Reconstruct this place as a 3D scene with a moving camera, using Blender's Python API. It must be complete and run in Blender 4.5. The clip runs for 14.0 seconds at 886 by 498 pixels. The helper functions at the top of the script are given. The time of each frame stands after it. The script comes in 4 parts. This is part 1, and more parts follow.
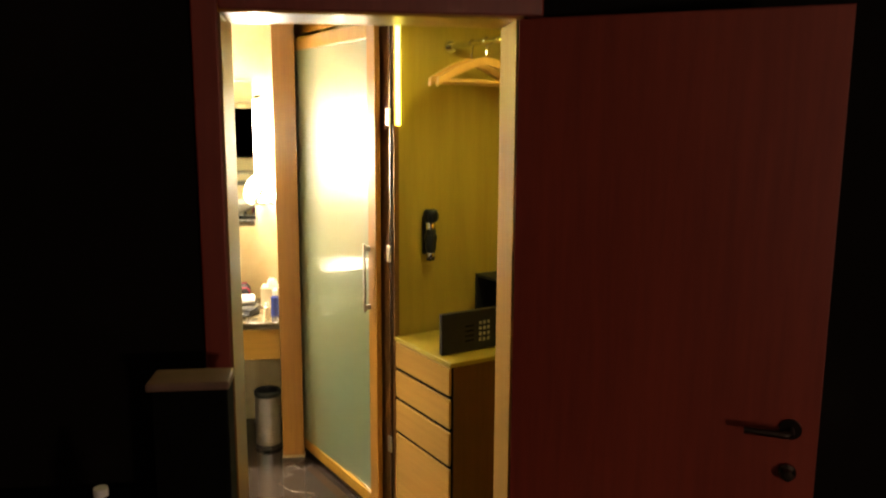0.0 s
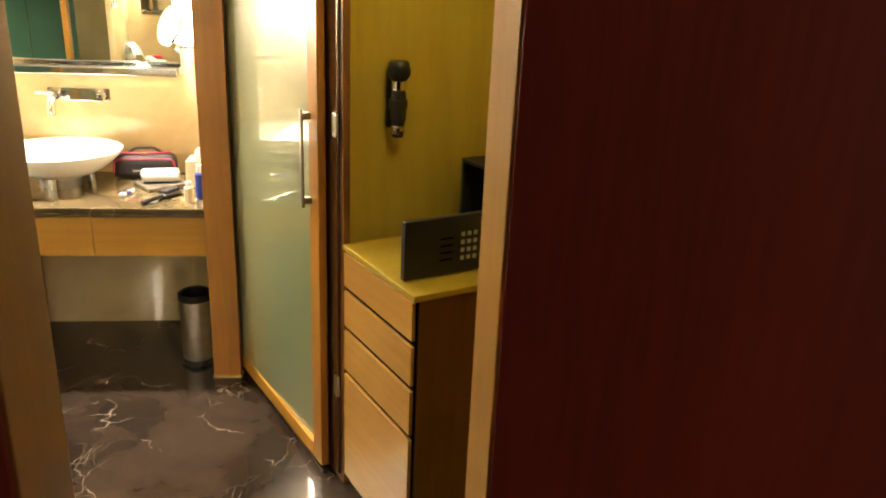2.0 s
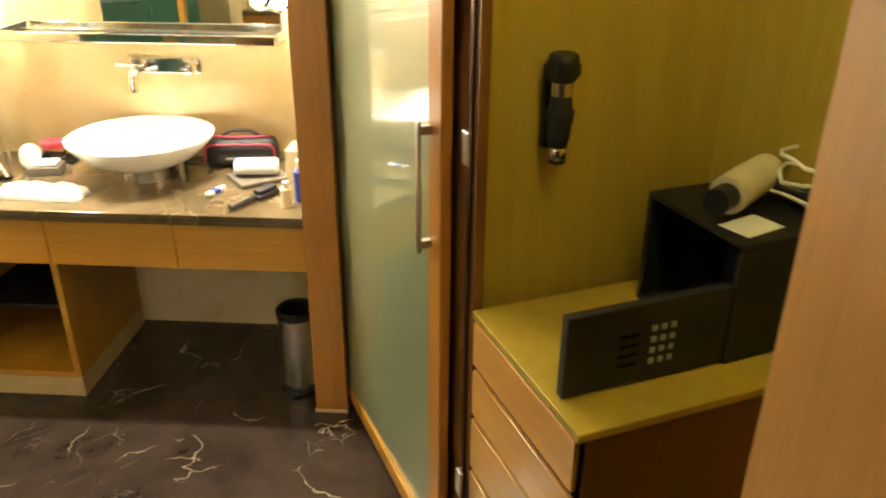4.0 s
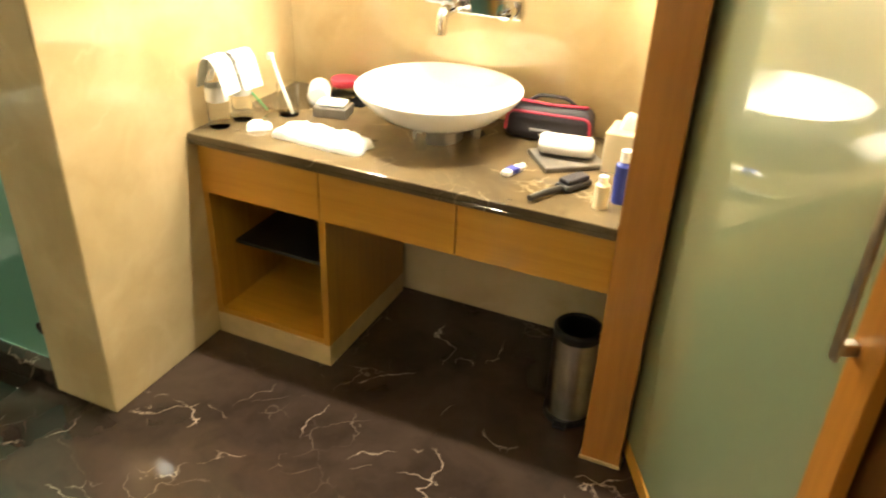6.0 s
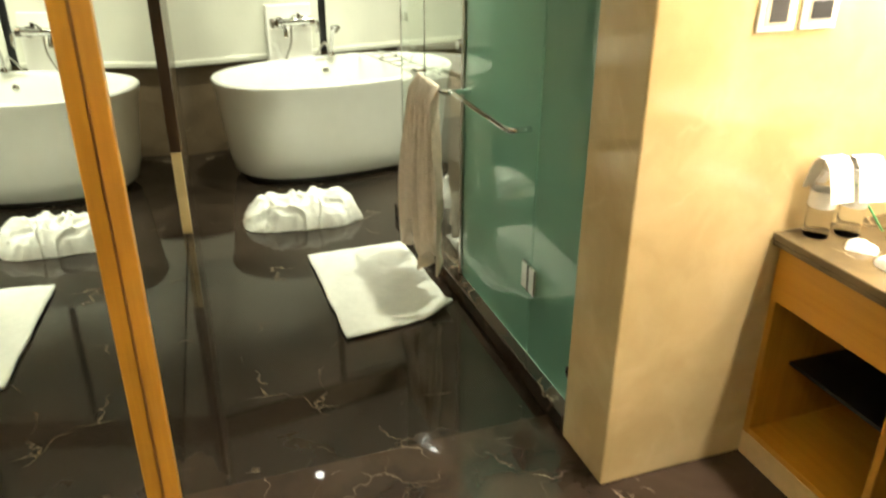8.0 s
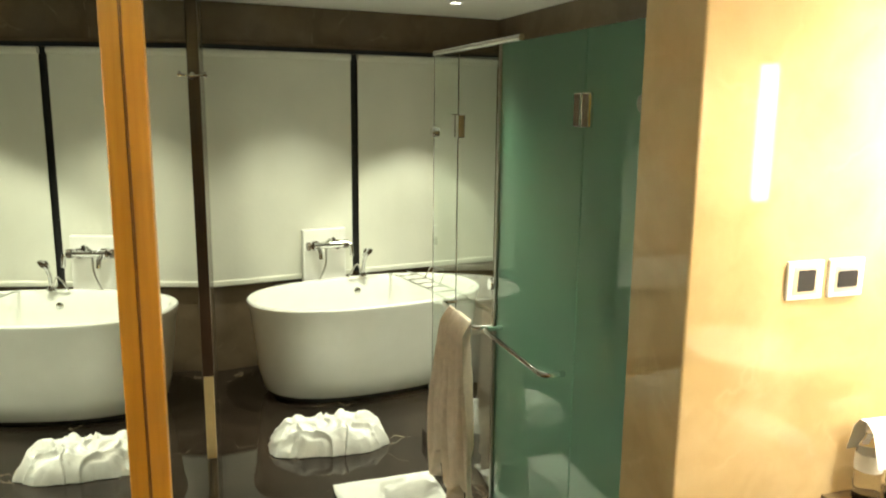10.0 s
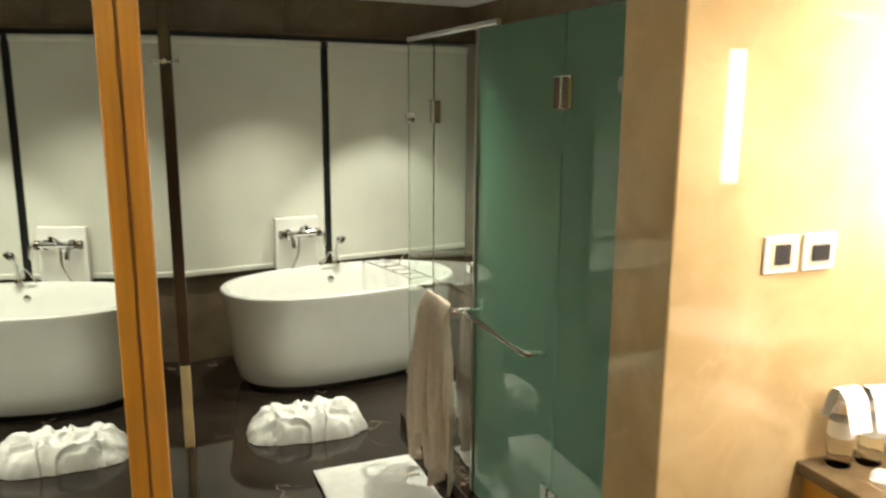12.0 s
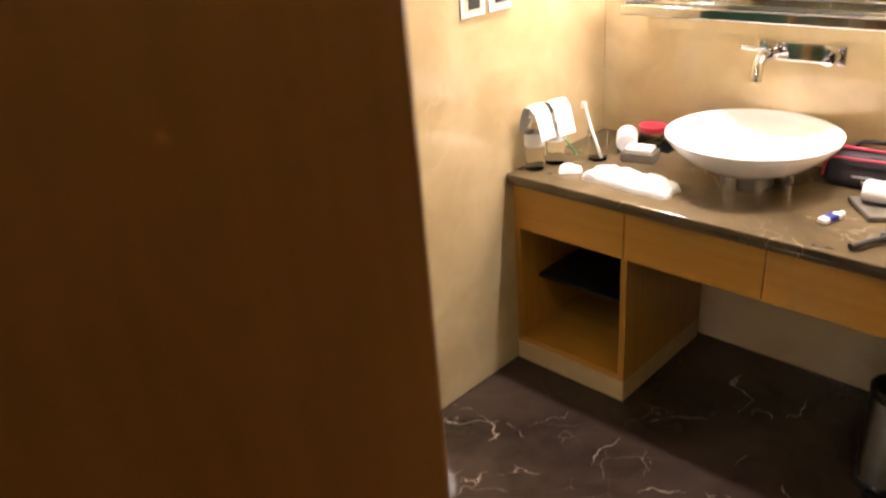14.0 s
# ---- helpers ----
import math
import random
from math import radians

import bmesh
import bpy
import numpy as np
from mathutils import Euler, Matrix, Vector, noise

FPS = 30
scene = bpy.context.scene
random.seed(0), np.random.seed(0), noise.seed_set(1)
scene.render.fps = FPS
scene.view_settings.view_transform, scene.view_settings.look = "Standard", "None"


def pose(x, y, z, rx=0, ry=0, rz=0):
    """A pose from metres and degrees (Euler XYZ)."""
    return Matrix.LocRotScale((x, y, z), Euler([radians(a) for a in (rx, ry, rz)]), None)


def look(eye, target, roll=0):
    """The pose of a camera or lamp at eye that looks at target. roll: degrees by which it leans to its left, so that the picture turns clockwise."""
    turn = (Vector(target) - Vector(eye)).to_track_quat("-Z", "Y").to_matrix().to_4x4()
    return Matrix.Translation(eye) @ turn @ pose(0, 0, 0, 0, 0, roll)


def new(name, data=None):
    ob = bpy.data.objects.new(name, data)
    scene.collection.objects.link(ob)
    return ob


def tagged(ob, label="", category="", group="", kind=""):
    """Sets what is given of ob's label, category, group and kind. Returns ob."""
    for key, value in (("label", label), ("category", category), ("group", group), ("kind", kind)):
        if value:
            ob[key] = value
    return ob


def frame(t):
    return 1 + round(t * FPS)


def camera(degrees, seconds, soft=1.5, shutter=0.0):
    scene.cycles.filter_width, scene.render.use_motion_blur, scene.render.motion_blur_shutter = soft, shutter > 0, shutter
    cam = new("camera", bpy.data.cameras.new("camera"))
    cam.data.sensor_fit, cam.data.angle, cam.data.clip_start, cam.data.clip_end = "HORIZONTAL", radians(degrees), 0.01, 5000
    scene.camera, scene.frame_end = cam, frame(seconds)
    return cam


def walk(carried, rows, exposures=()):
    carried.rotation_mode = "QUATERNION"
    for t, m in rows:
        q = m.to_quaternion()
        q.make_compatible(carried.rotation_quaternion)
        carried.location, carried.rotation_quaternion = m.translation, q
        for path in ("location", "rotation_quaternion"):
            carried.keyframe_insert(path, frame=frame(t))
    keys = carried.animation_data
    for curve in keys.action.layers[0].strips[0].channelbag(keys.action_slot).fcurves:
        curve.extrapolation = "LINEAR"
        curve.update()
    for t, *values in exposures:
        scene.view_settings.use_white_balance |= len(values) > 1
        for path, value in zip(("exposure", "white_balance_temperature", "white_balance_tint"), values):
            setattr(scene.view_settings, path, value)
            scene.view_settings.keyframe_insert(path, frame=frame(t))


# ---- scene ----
cam = camera(59.9, 14.0, soft=2.0, shutter=0.4)
PATH = [
    (0, (0.034, -0.179, 1.759), (0.288, 1.778, 1.437), 0.3),
    (0.5, (0.097, 0.059, 1.707), (0.325, 1.989, 1.232), 0.9),
    (1, (0.155, 0.336, 1.66), (0.431, 2.238, 1.109), 2.3),
    (1.5, (0.224, 0.579, 1.64), (0.498, 2.459, 1.015), 1.9),
    (2, (0.267, 0.803, 1.629), (0.503, 2.673, 0.963), 2.5),
    (2.2, (0.264, 0.895, 1.603), (0.493, 2.765, 0.934), 2.3),
    (4.3, (0.244, 1.641, 1.686), (0.027, 3.429, 0.819), 0.4),
    (4.5, (0.219, 1.686, 1.678), (-0.091, 3.461, 0.811), 0.3),
    (5, (0.123, 1.836, 1.626), (-0.37, 3.576, 0.772), -0.7),
    (5.5, (0.022, 1.992, 1.617), (-0.564, 3.673, 0.704), 0.8),
    (6, (-0.048, 2.09, 1.588), (-0.731, 3.691, 0.604), 2.4),
    (6.5, (-0.089, 2.229, 1.576), (-1.086, 3.607, 0.524), 0.8),
    (7, (-0.095, 2.276, 1.53), (-1.406, 3.364, 0.482), 3.4),
    (7.5, (-0.145, 2.277, 1.568), (-1.655, 3.094, 0.542), 1.2),
    (8, (-0.132, 2.306, 1.562), (-1.838, 2.909, 0.71), 0.3),
    (8.5, (-0.143, 2.305, 1.615), (-1.916, 2.892, 0.9), 0.2),
    (9, (-0.154, 2.286, 1.665), (-1.963, 2.918, 1.095), 0.3),
    (11.3, (-0.162, 2.258, 1.73), (-2.066, 2.797, 1.456), 0.3),
    (11.5, (-0.161, 2.251, 1.726), (-2.065, 2.793, 1.440), 0.3),
    (12, (-0.15, 2.202, 1.694), (-1.984, 2.888, 1.299), 0.3),
    (12.5, (-0.158, 2.172, 1.666), (-1.892, 3.030, 1.162), 0.1),
    (13, (-0.15, 2.121, 1.612), (-1.676, 3.254, 0.99), -0.4),
    (13.5, (-0.108, 2.072, 1.62), (-1.462, 3.339, 0.871), -2.3),
    (14, (-0.044, 1.926, 1.632), (-1.336, 3.182, 0.765), -4.6),
]
EXPOSURE = [(0.0, 0.68, 6500, 11), (0.5, 0.52, 6500, 12), (1.0, 0.52, 6500, 13), (2.0, 0.68, 6500, 16), (4.5, 0.45, 6400, 12), (7.5, 0.38, 6500, 14), (9.2, 0.27, 6500, 13), (11.3, -0.14, 6450, 17), (12.0, -0.17, 6250, 23), (12.5, -0.22, 6000, 28), (14.0, -0.25, 5900, 31)]
walk(cam, [(t, look(eye, target, roll)) for t, eye, target, roll in PATH], EXPOSURE)

# ---- light and exposure ----
world = bpy.data.worlds.new("world")
scene.world = world
world.use_nodes = True
world.node_tree.nodes["Background"].inputs[0].default_value = (0.02, 0.02, 0.025, 1)
world.node_tree.nodes["Background"].inputs[1].default_value = 0.05
CEIL = 2.30


def spot(x, y, z, watts, size_deg, blend, colour, target=None, radius=0.03):
    data = bpy.data.lights.new("downlight", "SPOT")
    data.energy, data.spot_size, data.spot_blend, data.color, data.shadow_soft_size = watts, radians(size_deg), blend, colour, radius
    ob = new("downlight", data)
    ob.matrix_world = look((x, y, z), target or (x + 0.001, y, 0))
    return ob


WARM, COOL = (1.0, 0.93, 0.73), (0.95, 1.0, 0.72)
DOWN_TUB = [(-4.52, 2.92), (-4.62, 3.76)]
DOWN_SHOWER = (-3.37, 3.79)
DOWN_VANITY = [(-0.62, 3.96), (-1.25, 3.96)]
for lx, ly in DOWN_TUB:
    spot(lx, ly, CEIL - 0.012, 120, 86 if ly < 3.3 else 78, 0.8 if ly < 3.3 else 0.35, COOL)
spot(*DOWN_SHOWER, CEIL - 0.012, 135, 112, 0.5, COOL, None, 0.018)
for lx, ly in DOWN_VANITY:
    spot(lx, ly, CEIL - 0.012, 128, 120, 0.8, WARM, None, 0.05)

# ---- materials ----


def nodes_of(name):
    m = bpy.data.materials.new(name)
    m.use_nodes = True
    return m, m.node_tree, m.node_tree.nodes["Principled BSDF"]


def plain(name, colour, rough=0.5, metal=0.0, vary=0.12, scale=14.0, bump=0.0, coat=0.0, emit=0.0):
    m, t, p = nodes_of(name)
    L = t.links.new
    co = t.nodes.new("ShaderNodeTexCoord")
    n = t.nodes.new("ShaderNodeTexNoise")
    n.inputs["Scale"].default_value, n.inputs["Detail"].default_value = scale, 6
    L(co.outputs["Object"], n.inputs["Vector"])
    r = t.nodes.new("ShaderNodeValToRGB")
    r.color_ramp.elements[0].position, r.color_ramp.elements[1].position = 0.3, 0.7
    r.color_ramp.elements[0].color = (*[c * (1 - vary) for c in colour], 1)
    r.color_ramp.elements[1].color = (*[min(1, c * (1 + vary)) for c in colour], 1)
    L(n.outputs["Fac"], r.inputs["Fac"])
    L(r.outputs["Color"], p.inputs["Base Color"])
    p.inputs["Roughness"].default_value, p.inputs["Metallic"].default_value = rough, metal
    p.inputs["Coat Weight"].default_value = coat
    p.inputs["Coat Roughness"].default_value = 0.08
    if bump:
        b = t.nodes.new("ShaderNodeBump")
        b.inputs["Strength"].default_value, b.inputs["Distance"].default_value = bump, 0.004
        n2 = t.nodes.new("ShaderNodeTexNoise")
        n2.inputs["Scale"].default_value, n2.inputs["Detail"].default_value = scale * 12, 4
        L(co.outputs["Object"], n2.inputs["Vector"])
        L(n2.outputs["Fac"], b.inputs["Height"])
        L(b.outputs["Normal"], p.inputs["Normal"])
    if emit:
        p.inputs["Emission Color"].default_value, p.inputs["Emission Strength"].default_value = (*colour, 1), emit
    return m


def wood(name, dark, light, rough=0.35, across=26.0, along=1.2, axis=2, coat=0.15):
    """Veneer: fine streaks along one axis, with broad soft bands."""
    m, t, p = nodes_of(name)
    L = t.links.new
    co = t.nodes.new("ShaderNodeTexCoord")
    mp = t.nodes.new("ShaderNodeMapping")
    s = [across] * 3
    s[axis] = along
    mp.inputs["Scale"].default_value = s
    L(co.outputs["Object"], mp.inputs["Vector"])
    n = t.nodes.new("ShaderNodeTexNoise")
    n.inputs["Scale"].default_value, n.inputs["Detail"].default_value, n.inputs["Roughness"].default_value = 2.2, 8, 0.65
    L(mp.outputs["Vector"], n.inputs["Vector"])
    n2 = t.nodes.new("ShaderNodeTexNoise")
    n2.inputs["Scale"].default_value, n2.inputs["Detail"].default_value = 0.22, 3
    L(mp.outputs["Vector"], n2.inputs["Vector"])
    mx = t.nodes.new("ShaderNodeMix")
    mx.inputs["Factor"].default_value = 0.4
    L(n.outputs["Fac"], mx.inputs["A"])
    L(n2.outputs["Fac"], mx.inputs["B"])
    r = t.nodes.new("ShaderNodeValToRGB")
    r.color_ramp.elements[0].position, r.color_ramp.elements[1].position = 0.34, 0.66
    r.color_ramp.elements[0].color, r.color_ramp.elements[1].color = (*dark, 1), (*light, 1)
    L(mx.outputs["Result"], r.inputs["Fac"])
    L(r.outputs["Color"], p.inputs["Base Color"])
    p.inputs["Roughness"].default_value = rough
    p.inputs["Coat Weight"].default_value, p.inputs["Coat Roughness"].default_value = coat, 0.12
    b = t.nodes.new("ShaderNodeBump")
    b.inputs["Strength"].default_value, b.inputs["Distance"].default_value = 0.15, 0.001
    L(n.outputs["Fac"], b.inputs["Height"])
    L(b.outputs["Normal"], p.inputs["Normal"])
    return m


def marble(name, base, cloud, vein, rough, vein_width=0.02, vein_scale=1.6, amount=1.0, fine=0.0):
    """Polished stone: soft clouds and thin broken veins."""
    m, t, p = nodes_of(name)
    L = t.links.new
    co = t.nodes.new("ShaderNodeTexCoord")
    warp = t.nodes.new("ShaderNodeTexNoise")
    warp.inputs["Scale"].default_value, warp.inputs["Detail"].default_value = 2.6, 7
    L(co.outputs["Object"], warp.inputs["Vector"])
    add = t.nodes.new("ShaderNodeVectorMath")
    add.operation = "MULTIPLY_ADD"
    add.inputs[1].default_value = (0.55, 0.55, 0.55)
    L(warp.outputs["Color"], add.inputs[0])
    L(co.outputs["Object"], add.inputs[2])
    v = t.nodes.new("ShaderNodeTexVoronoi")
    v.feature = "DISTANCE_TO_EDGE"
    v.inputs["Scale"].default_value = vein_scale
    L(add.outputs["Vector"], v.inputs["Vector"])
    vr = t.nodes.new("ShaderNodeValToRGB")
    vr.color_ramp.elements[0].color, vr.color_ramp.elements[1].color = (1, 1, 1, 1), (0, 0, 0, 1)
    vr.color_ramp.elements[0].position, vr.color_ramp.elements[1].position = 0.0, vein_width
    L(v.outputs["Distance"], vr.inputs["Fac"])
    gap = t.nodes.new("ShaderNodeTexNoise")
    gap.inputs["Scale"].default_value, gap.inputs["Detail"].default_value = 5.5, 5
    L(co.outputs["Object"], gap.inputs["Vector"])
    gr = t.nodes.new("ShaderNodeValToRGB")
    gr.color_ramp.elements[0].position, gr.color_ramp.elements[1].position = 0.51, 0.62
    L(gap.outputs["Fac"], gr.inputs["Fac"])
    mul = t.nodes.new("ShaderNodeMath")
    mul.operation = "MULTIPLY"
    L(vr.outputs["Color"], mul.inputs[0])
    L(gr.outputs["Color"], mul.inputs[1])
    mul2 = t.nodes.new("ShaderNodeMath")
    mul2.operation = "MULTIPLY"
    mul2.inputs[1].default_value = amount
    L(mul.outputs[0], mul2.inputs[0])
    total = mul2
    if fine:
        # a second net of hair-thin veins in scattered patches
        v2 = t.nodes.new("ShaderNodeTexVoronoi")
        v2.feature = "DISTANCE_TO_EDGE"
        v2.inputs["Scale"].default_value = fine
        L(add.outputs["Vector"], v2.inputs["Vector"])
        r2 = t.nodes.new("ShaderNodeValToRGB")
        r2.color_ramp.elements[0].color, r2.color_ramp.elements[1].color = (1, 1, 1, 1), (0, 0, 0, 1)
        r2.color_ramp.elements[0].position, r2.color_ramp.elements[1].position = 0.0, 0.02
        L(v2.outputs["Distance"], r2.inputs["Fac"])
        g2 = t.nodes.new("ShaderNodeTexNoise")
        g2.inputs["Scale"].default_value, g2.inputs["Detail"].default_value = 2.1, 6
        L(add.outputs["Vector"], g2.inputs["Vector"])
        k2 = t.nodes.new("ShaderNodeValToRGB")
        k2.color_ramp.elements[0].position, k2.color_ramp.elements[1].position = 0.53, 0.66
        k2.color_ramp.elements[1].color = (0.5, 0.5, 0.5, 1)
        L(g2.outputs["Fac"], k2.inputs["Fac"])
        m2 = t.nodes.new("ShaderNodeMath")
        m2.operation = "MULTIPLY"
        L(r2.outputs["Color"], m2.inputs[0])
        L(k2.outputs["Color"], m2.inputs[1])
        total = t.nodes.new("ShaderNodeMath")
        total.operation = "MAXIMUM"
        L(mul2.outputs[0], total.inputs[0])
        L(m2.outputs[0], total.inputs[1])
    cl = t.nodes.new("ShaderNodeTexNoise")
    cl.inputs["Scale"].default_value, cl.inputs["Detail"].default_value = 3.2, 9
    L(add.outputs["Vector"], cl.inputs["Vector"])
    cr = t.nodes.new("ShaderNodeValToRGB")
    cr.color_ramp.elements[0].position, cr.color_ramp.elements[1].position = 0.35, 0.7
    cr.color_ramp.elements[0].color, cr.color_ramp.elements[1].color = (*base, 1), (*cloud, 1)
    L(cl.outputs["Fac"], cr.inputs["Fac"])
    mx = t.nodes.new("ShaderNodeMix")
    mx.data_type = "RGBA"
    L(total.outputs[0], mx.inputs["Factor"])
    L(cr.outputs["Color"], mx.inputs["A"])
    mx.inputs["B"].default_value = (*vein, 1)
    L(mx.outputs["Result"], p.inputs["Base Color"])
    p.inputs["Roughness"].default_value = rough
    return m


def glass(name, colour, rough, ior=1.45):
    m, t, p = nodes_of(name)
    p.inputs["Base Color"].default_value = (*colour, 1)
    p.inputs["Transmission Weight"].default_value = 1.0
    p.inputs["Roughness"].default_value, p.inputs["IOR"].default_value = rough, ior
    if rough > 0.1:
        p.inputs["Coat Weight"].default_value, p.inputs["Coat Roughness"].default_value = 1.0, 0.01
    return m


def glow(name, colour, strength):
    m, t, p = nodes_of(name)
    p.inputs["Base Color"].default_value = (0.9, 0.88, 0.8, 1)
    p.inputs["Emission Color"].default_value, p.inputs["Emission Strength"].default_value = (*colour, 1), strength
    return m


M_HONEY = wood("honey_veneer", (0.36, 0.165, 0.013), (0.50, 0.25, 0.026))
M_HONEY_X = wood("honey_veneer_flat", (0.42, 0.195, 0.013), (0.54, 0.27, 0.026), axis=0)
M_PALE = wood("pale_oak", (0.42, 0.21, 0.045), (0.55, 0.30, 0.075))
M_OLIVE = wood("wardrobe_lining", (0.38, 0.265, 0.03), (0.47, 0.34, 0.045), across=14)
M_RED = wood("red_mahogany", (0.175, 0.023, 0.012), (0.25, 0.036, 0.018), rough=0.45, across=18)
M_DRAWER = wood("drawer_veneer", (0.43, 0.215, 0.04), (0.54, 0.295, 0.065), axis=1)
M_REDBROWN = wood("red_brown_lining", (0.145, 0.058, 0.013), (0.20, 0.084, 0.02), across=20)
M_HONEY_DARK = wood("honey_veneer_darker", (0.30, 0.12, 0.014), (0.42, 0.18, 0.024))
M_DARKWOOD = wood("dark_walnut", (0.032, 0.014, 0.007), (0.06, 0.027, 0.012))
M_STONE = marble("beige_marble", (0.47, 0.355, 0.175), (0.61, 0.485, 0.275), (0.74, 0.60, 0.38), 0.045, 0.014, 1.3, 0.16)
M_BROWN = marble("brown_marble", (0.12, 0.085, 0.053), (0.18, 0.13, 0.083), (0.32, 0.25, 0.17), 0.2, 0.012, 1.2, 0.4)
M_FLOOR = marble("dark_emperador", (0.023, 0.0148, 0.011), (0.062, 0.041, 0.030), (0.52, 0.41, 0.31), 0.03, 0.008, 2.6, 0.75, 7.5)
# Copy of the floor marble, darkened and less veined to paint in dimmer light.
M_FLOOR_DIM = marble("dark_emperador_dim", (0.014, 0.0095, 0.007), (0.036, 0.025, 0.018), (0.34, 0.27, 0.19), 0.05, 0.008, 2.4, 0.4)
M_COUNTER = marble("brown_counter_stone", (0.065, 0.045, 0.022), (0.17, 0.125, 0.065), (0.42, 0.34, 0.21), 0.04, 0.02, 5.0, 0.6, 16.0)
M_WHITE = plain("white_paint", (0.75, 0.74, 0.70), 0.6, vary=0.03, scale=4)
M_CERAMIC = plain("white_ceramic", (0.82, 0.81, 0.77), 0.08, vary=0.01, coat=0.5)
M_ACRYL = plain("white_acrylic", (0.66, 0.66, 0.62), 0.16, vary=0.015, coat=0.3)
M_BLIND = plain("blind_cloth", (0.70, 0.70, 0.62), 0.85, vary=0.04, scale=3, bump=0.15)
M_TOWEL = plain("white_terry", (0.78, 0.77, 0.74), 0.95, vary=0.05, scale=30, bump=0.9)
M_TOWEL_B = plain("beige_terry", (0.68, 0.57, 0.47), 0.95, vary=0.08, scale=30, bump=0.9)
M_PAPER = plain("white_paper", (0.85, 0.85, 0.82), 0.7, vary=0.03)
M_CHROME = plain("chrome", (0.72, 0.72, 0.72), 0.08, 1.0, vary=0.03)
M_STEEL = plain("brushed_steel", (0.52, 0.50, 0.47), 0.28, 1.0, vary=0.08, scale=40)
M_BRONZE = plain("dark_nickel", (0.16, 0.13, 0.11), 0.25, 1.0)
M_IRON = plain("dark_iron", (0.05, 0.04, 0.035), 0.35, 1.0)
M_BLACK = plain("black_plastic", (0.009, 0.009, 0.009), 0.42, vary=0.15)
M_SAFE = plain("black_enamel", (0.009, 0.009, 0.010), 0.5, vary=0.2, scale=30, bump=0.2)
# Blackened, gloss cut: on the bedroom furniture the room's darkness is in this colour.
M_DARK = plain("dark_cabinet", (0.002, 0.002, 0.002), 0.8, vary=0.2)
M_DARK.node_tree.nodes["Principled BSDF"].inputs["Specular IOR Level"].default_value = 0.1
M_CARPET = plain("brown_carpet", (0.05, 0.035, 0.025), 0.95, vary=0.3, scale=60, bump=0.8)
# Near black with little gloss: the unlit bedroom's darkness is in the wall colour.
M_WALLP = plain("unlit_wallpaper", (0.006, 0.005, 0.004), 0.9, vary=0.1, scale=20)
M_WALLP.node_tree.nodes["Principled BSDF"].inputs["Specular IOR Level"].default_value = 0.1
M_SLATE = plain("slate_grey", (0.16, 0.14, 0.115), 0.3, vary=0.25, scale=20)
M_TAN = plain("tan_top", (0.17, 0.10, 0.07), 0.5, vary=0.15)
M_MIRROR = plain("mirror_silver", (0.86, 0.88, 0.85), 0.004, 1.0, vary=0.005)
M_PAINTGLASS = plain("pale_green_back_painted_glass", (0.24, 0.30, 0.165), 0.32, vary=0.03, scale=2, coat=1.0)
M_PAINTGLASS.node_tree.nodes["Principled BSDF"].inputs["Coat IOR"].default_value = 2.9
M_PAINTGLASS.node_tree.nodes["Principled BSDF"].inputs["IOR"].default_value = 2.3
M_PAINTGLASS.node_tree.nodes["Principled BSDF"].inputs["Coat Roughness"].default_value = 0.02
M_FROST = glass("green_frosted_glass", (0.19, 0.42, 0.30), 0.55)
M_FROST.node_tree.nodes["Principled BSDF"].inputs["Transmission Weight"].default_value = 0.6
M_CLEAR = glass("clear_glass", (0.93, 0.98, 0.95), 0.0)
M_BOTTLE = glass("clear_plastic", (0.97, 0.98, 0.98), 0.02, 1.14)
M_RED_P = plain("red_plastic", (0.45, 0.03, 0.05), 0.4)
M_PINK = plain("crimson_piping", (0.35, 0.02, 0.05), 0.6)
M_BLUE = plain("blue_metal", (0.02, 0.04, 0.28), 0.3)
M_CREAM = plain("cream_plastic", (0.72, 0.62, 0.42), 0.45)
M_GREYKEY = plain("grey_keys", (0.35, 0.35, 0.34), 0.5)
M_BAG = plain("black_nylon", (0.02, 0.016, 0.02), 0.6, vary=0.3, bump=0.4)
M_GREEN = plain("green_plastic", (0.1, 0.4, 0.15), 0.4)
M_PLINTH = plain("cream_plinth", (0.55, 0.40, 0.20), 0.4)
M_TUBE = glow("lit_glass_tube", (1.0, 0.91, 0.73), 110.0)
M_DISC_C = glow("lit_disc_cool", (0.95, 1.0, 0.85), 30.0)
M_DISC_W = glow("lit_disc_warm", (1.0, 0.85, 0.6), 30.0)

# ---- mesh helpers ----


def mesh_of(name, bm, mat, smooth=False):
    me = bpy.data.meshes.new(name)
    bmesh.ops.recalc_face_normals(bm, faces=bm.faces[:])
    if smooth:
        for f in bm.faces:
            f.smooth = True
        for e in bm.edges:
            if len(e.link_faces) == 2 and e.calc_face_angle(0) > 0.7:
                e.smooth = False
    bm.to_mesh(me)
    bm.free()
    me.materials.append(mat)
    return me


def part(name, bm, mat, parent=None, label="", smooth=False):
    ob = new(name, mesh_of(name, bm, mat, smooth))
    ob.parent = parent
    if label:
        ob["label"] = label
    return ob


def thing(name, label, category, m=None, group="", kind=""):
    ob = new(name)
    ob.empty_display_size = 0.05
    if m is not None:
        ob.matrix_basis = m
    return tagged(ob, label, category, group, kind)


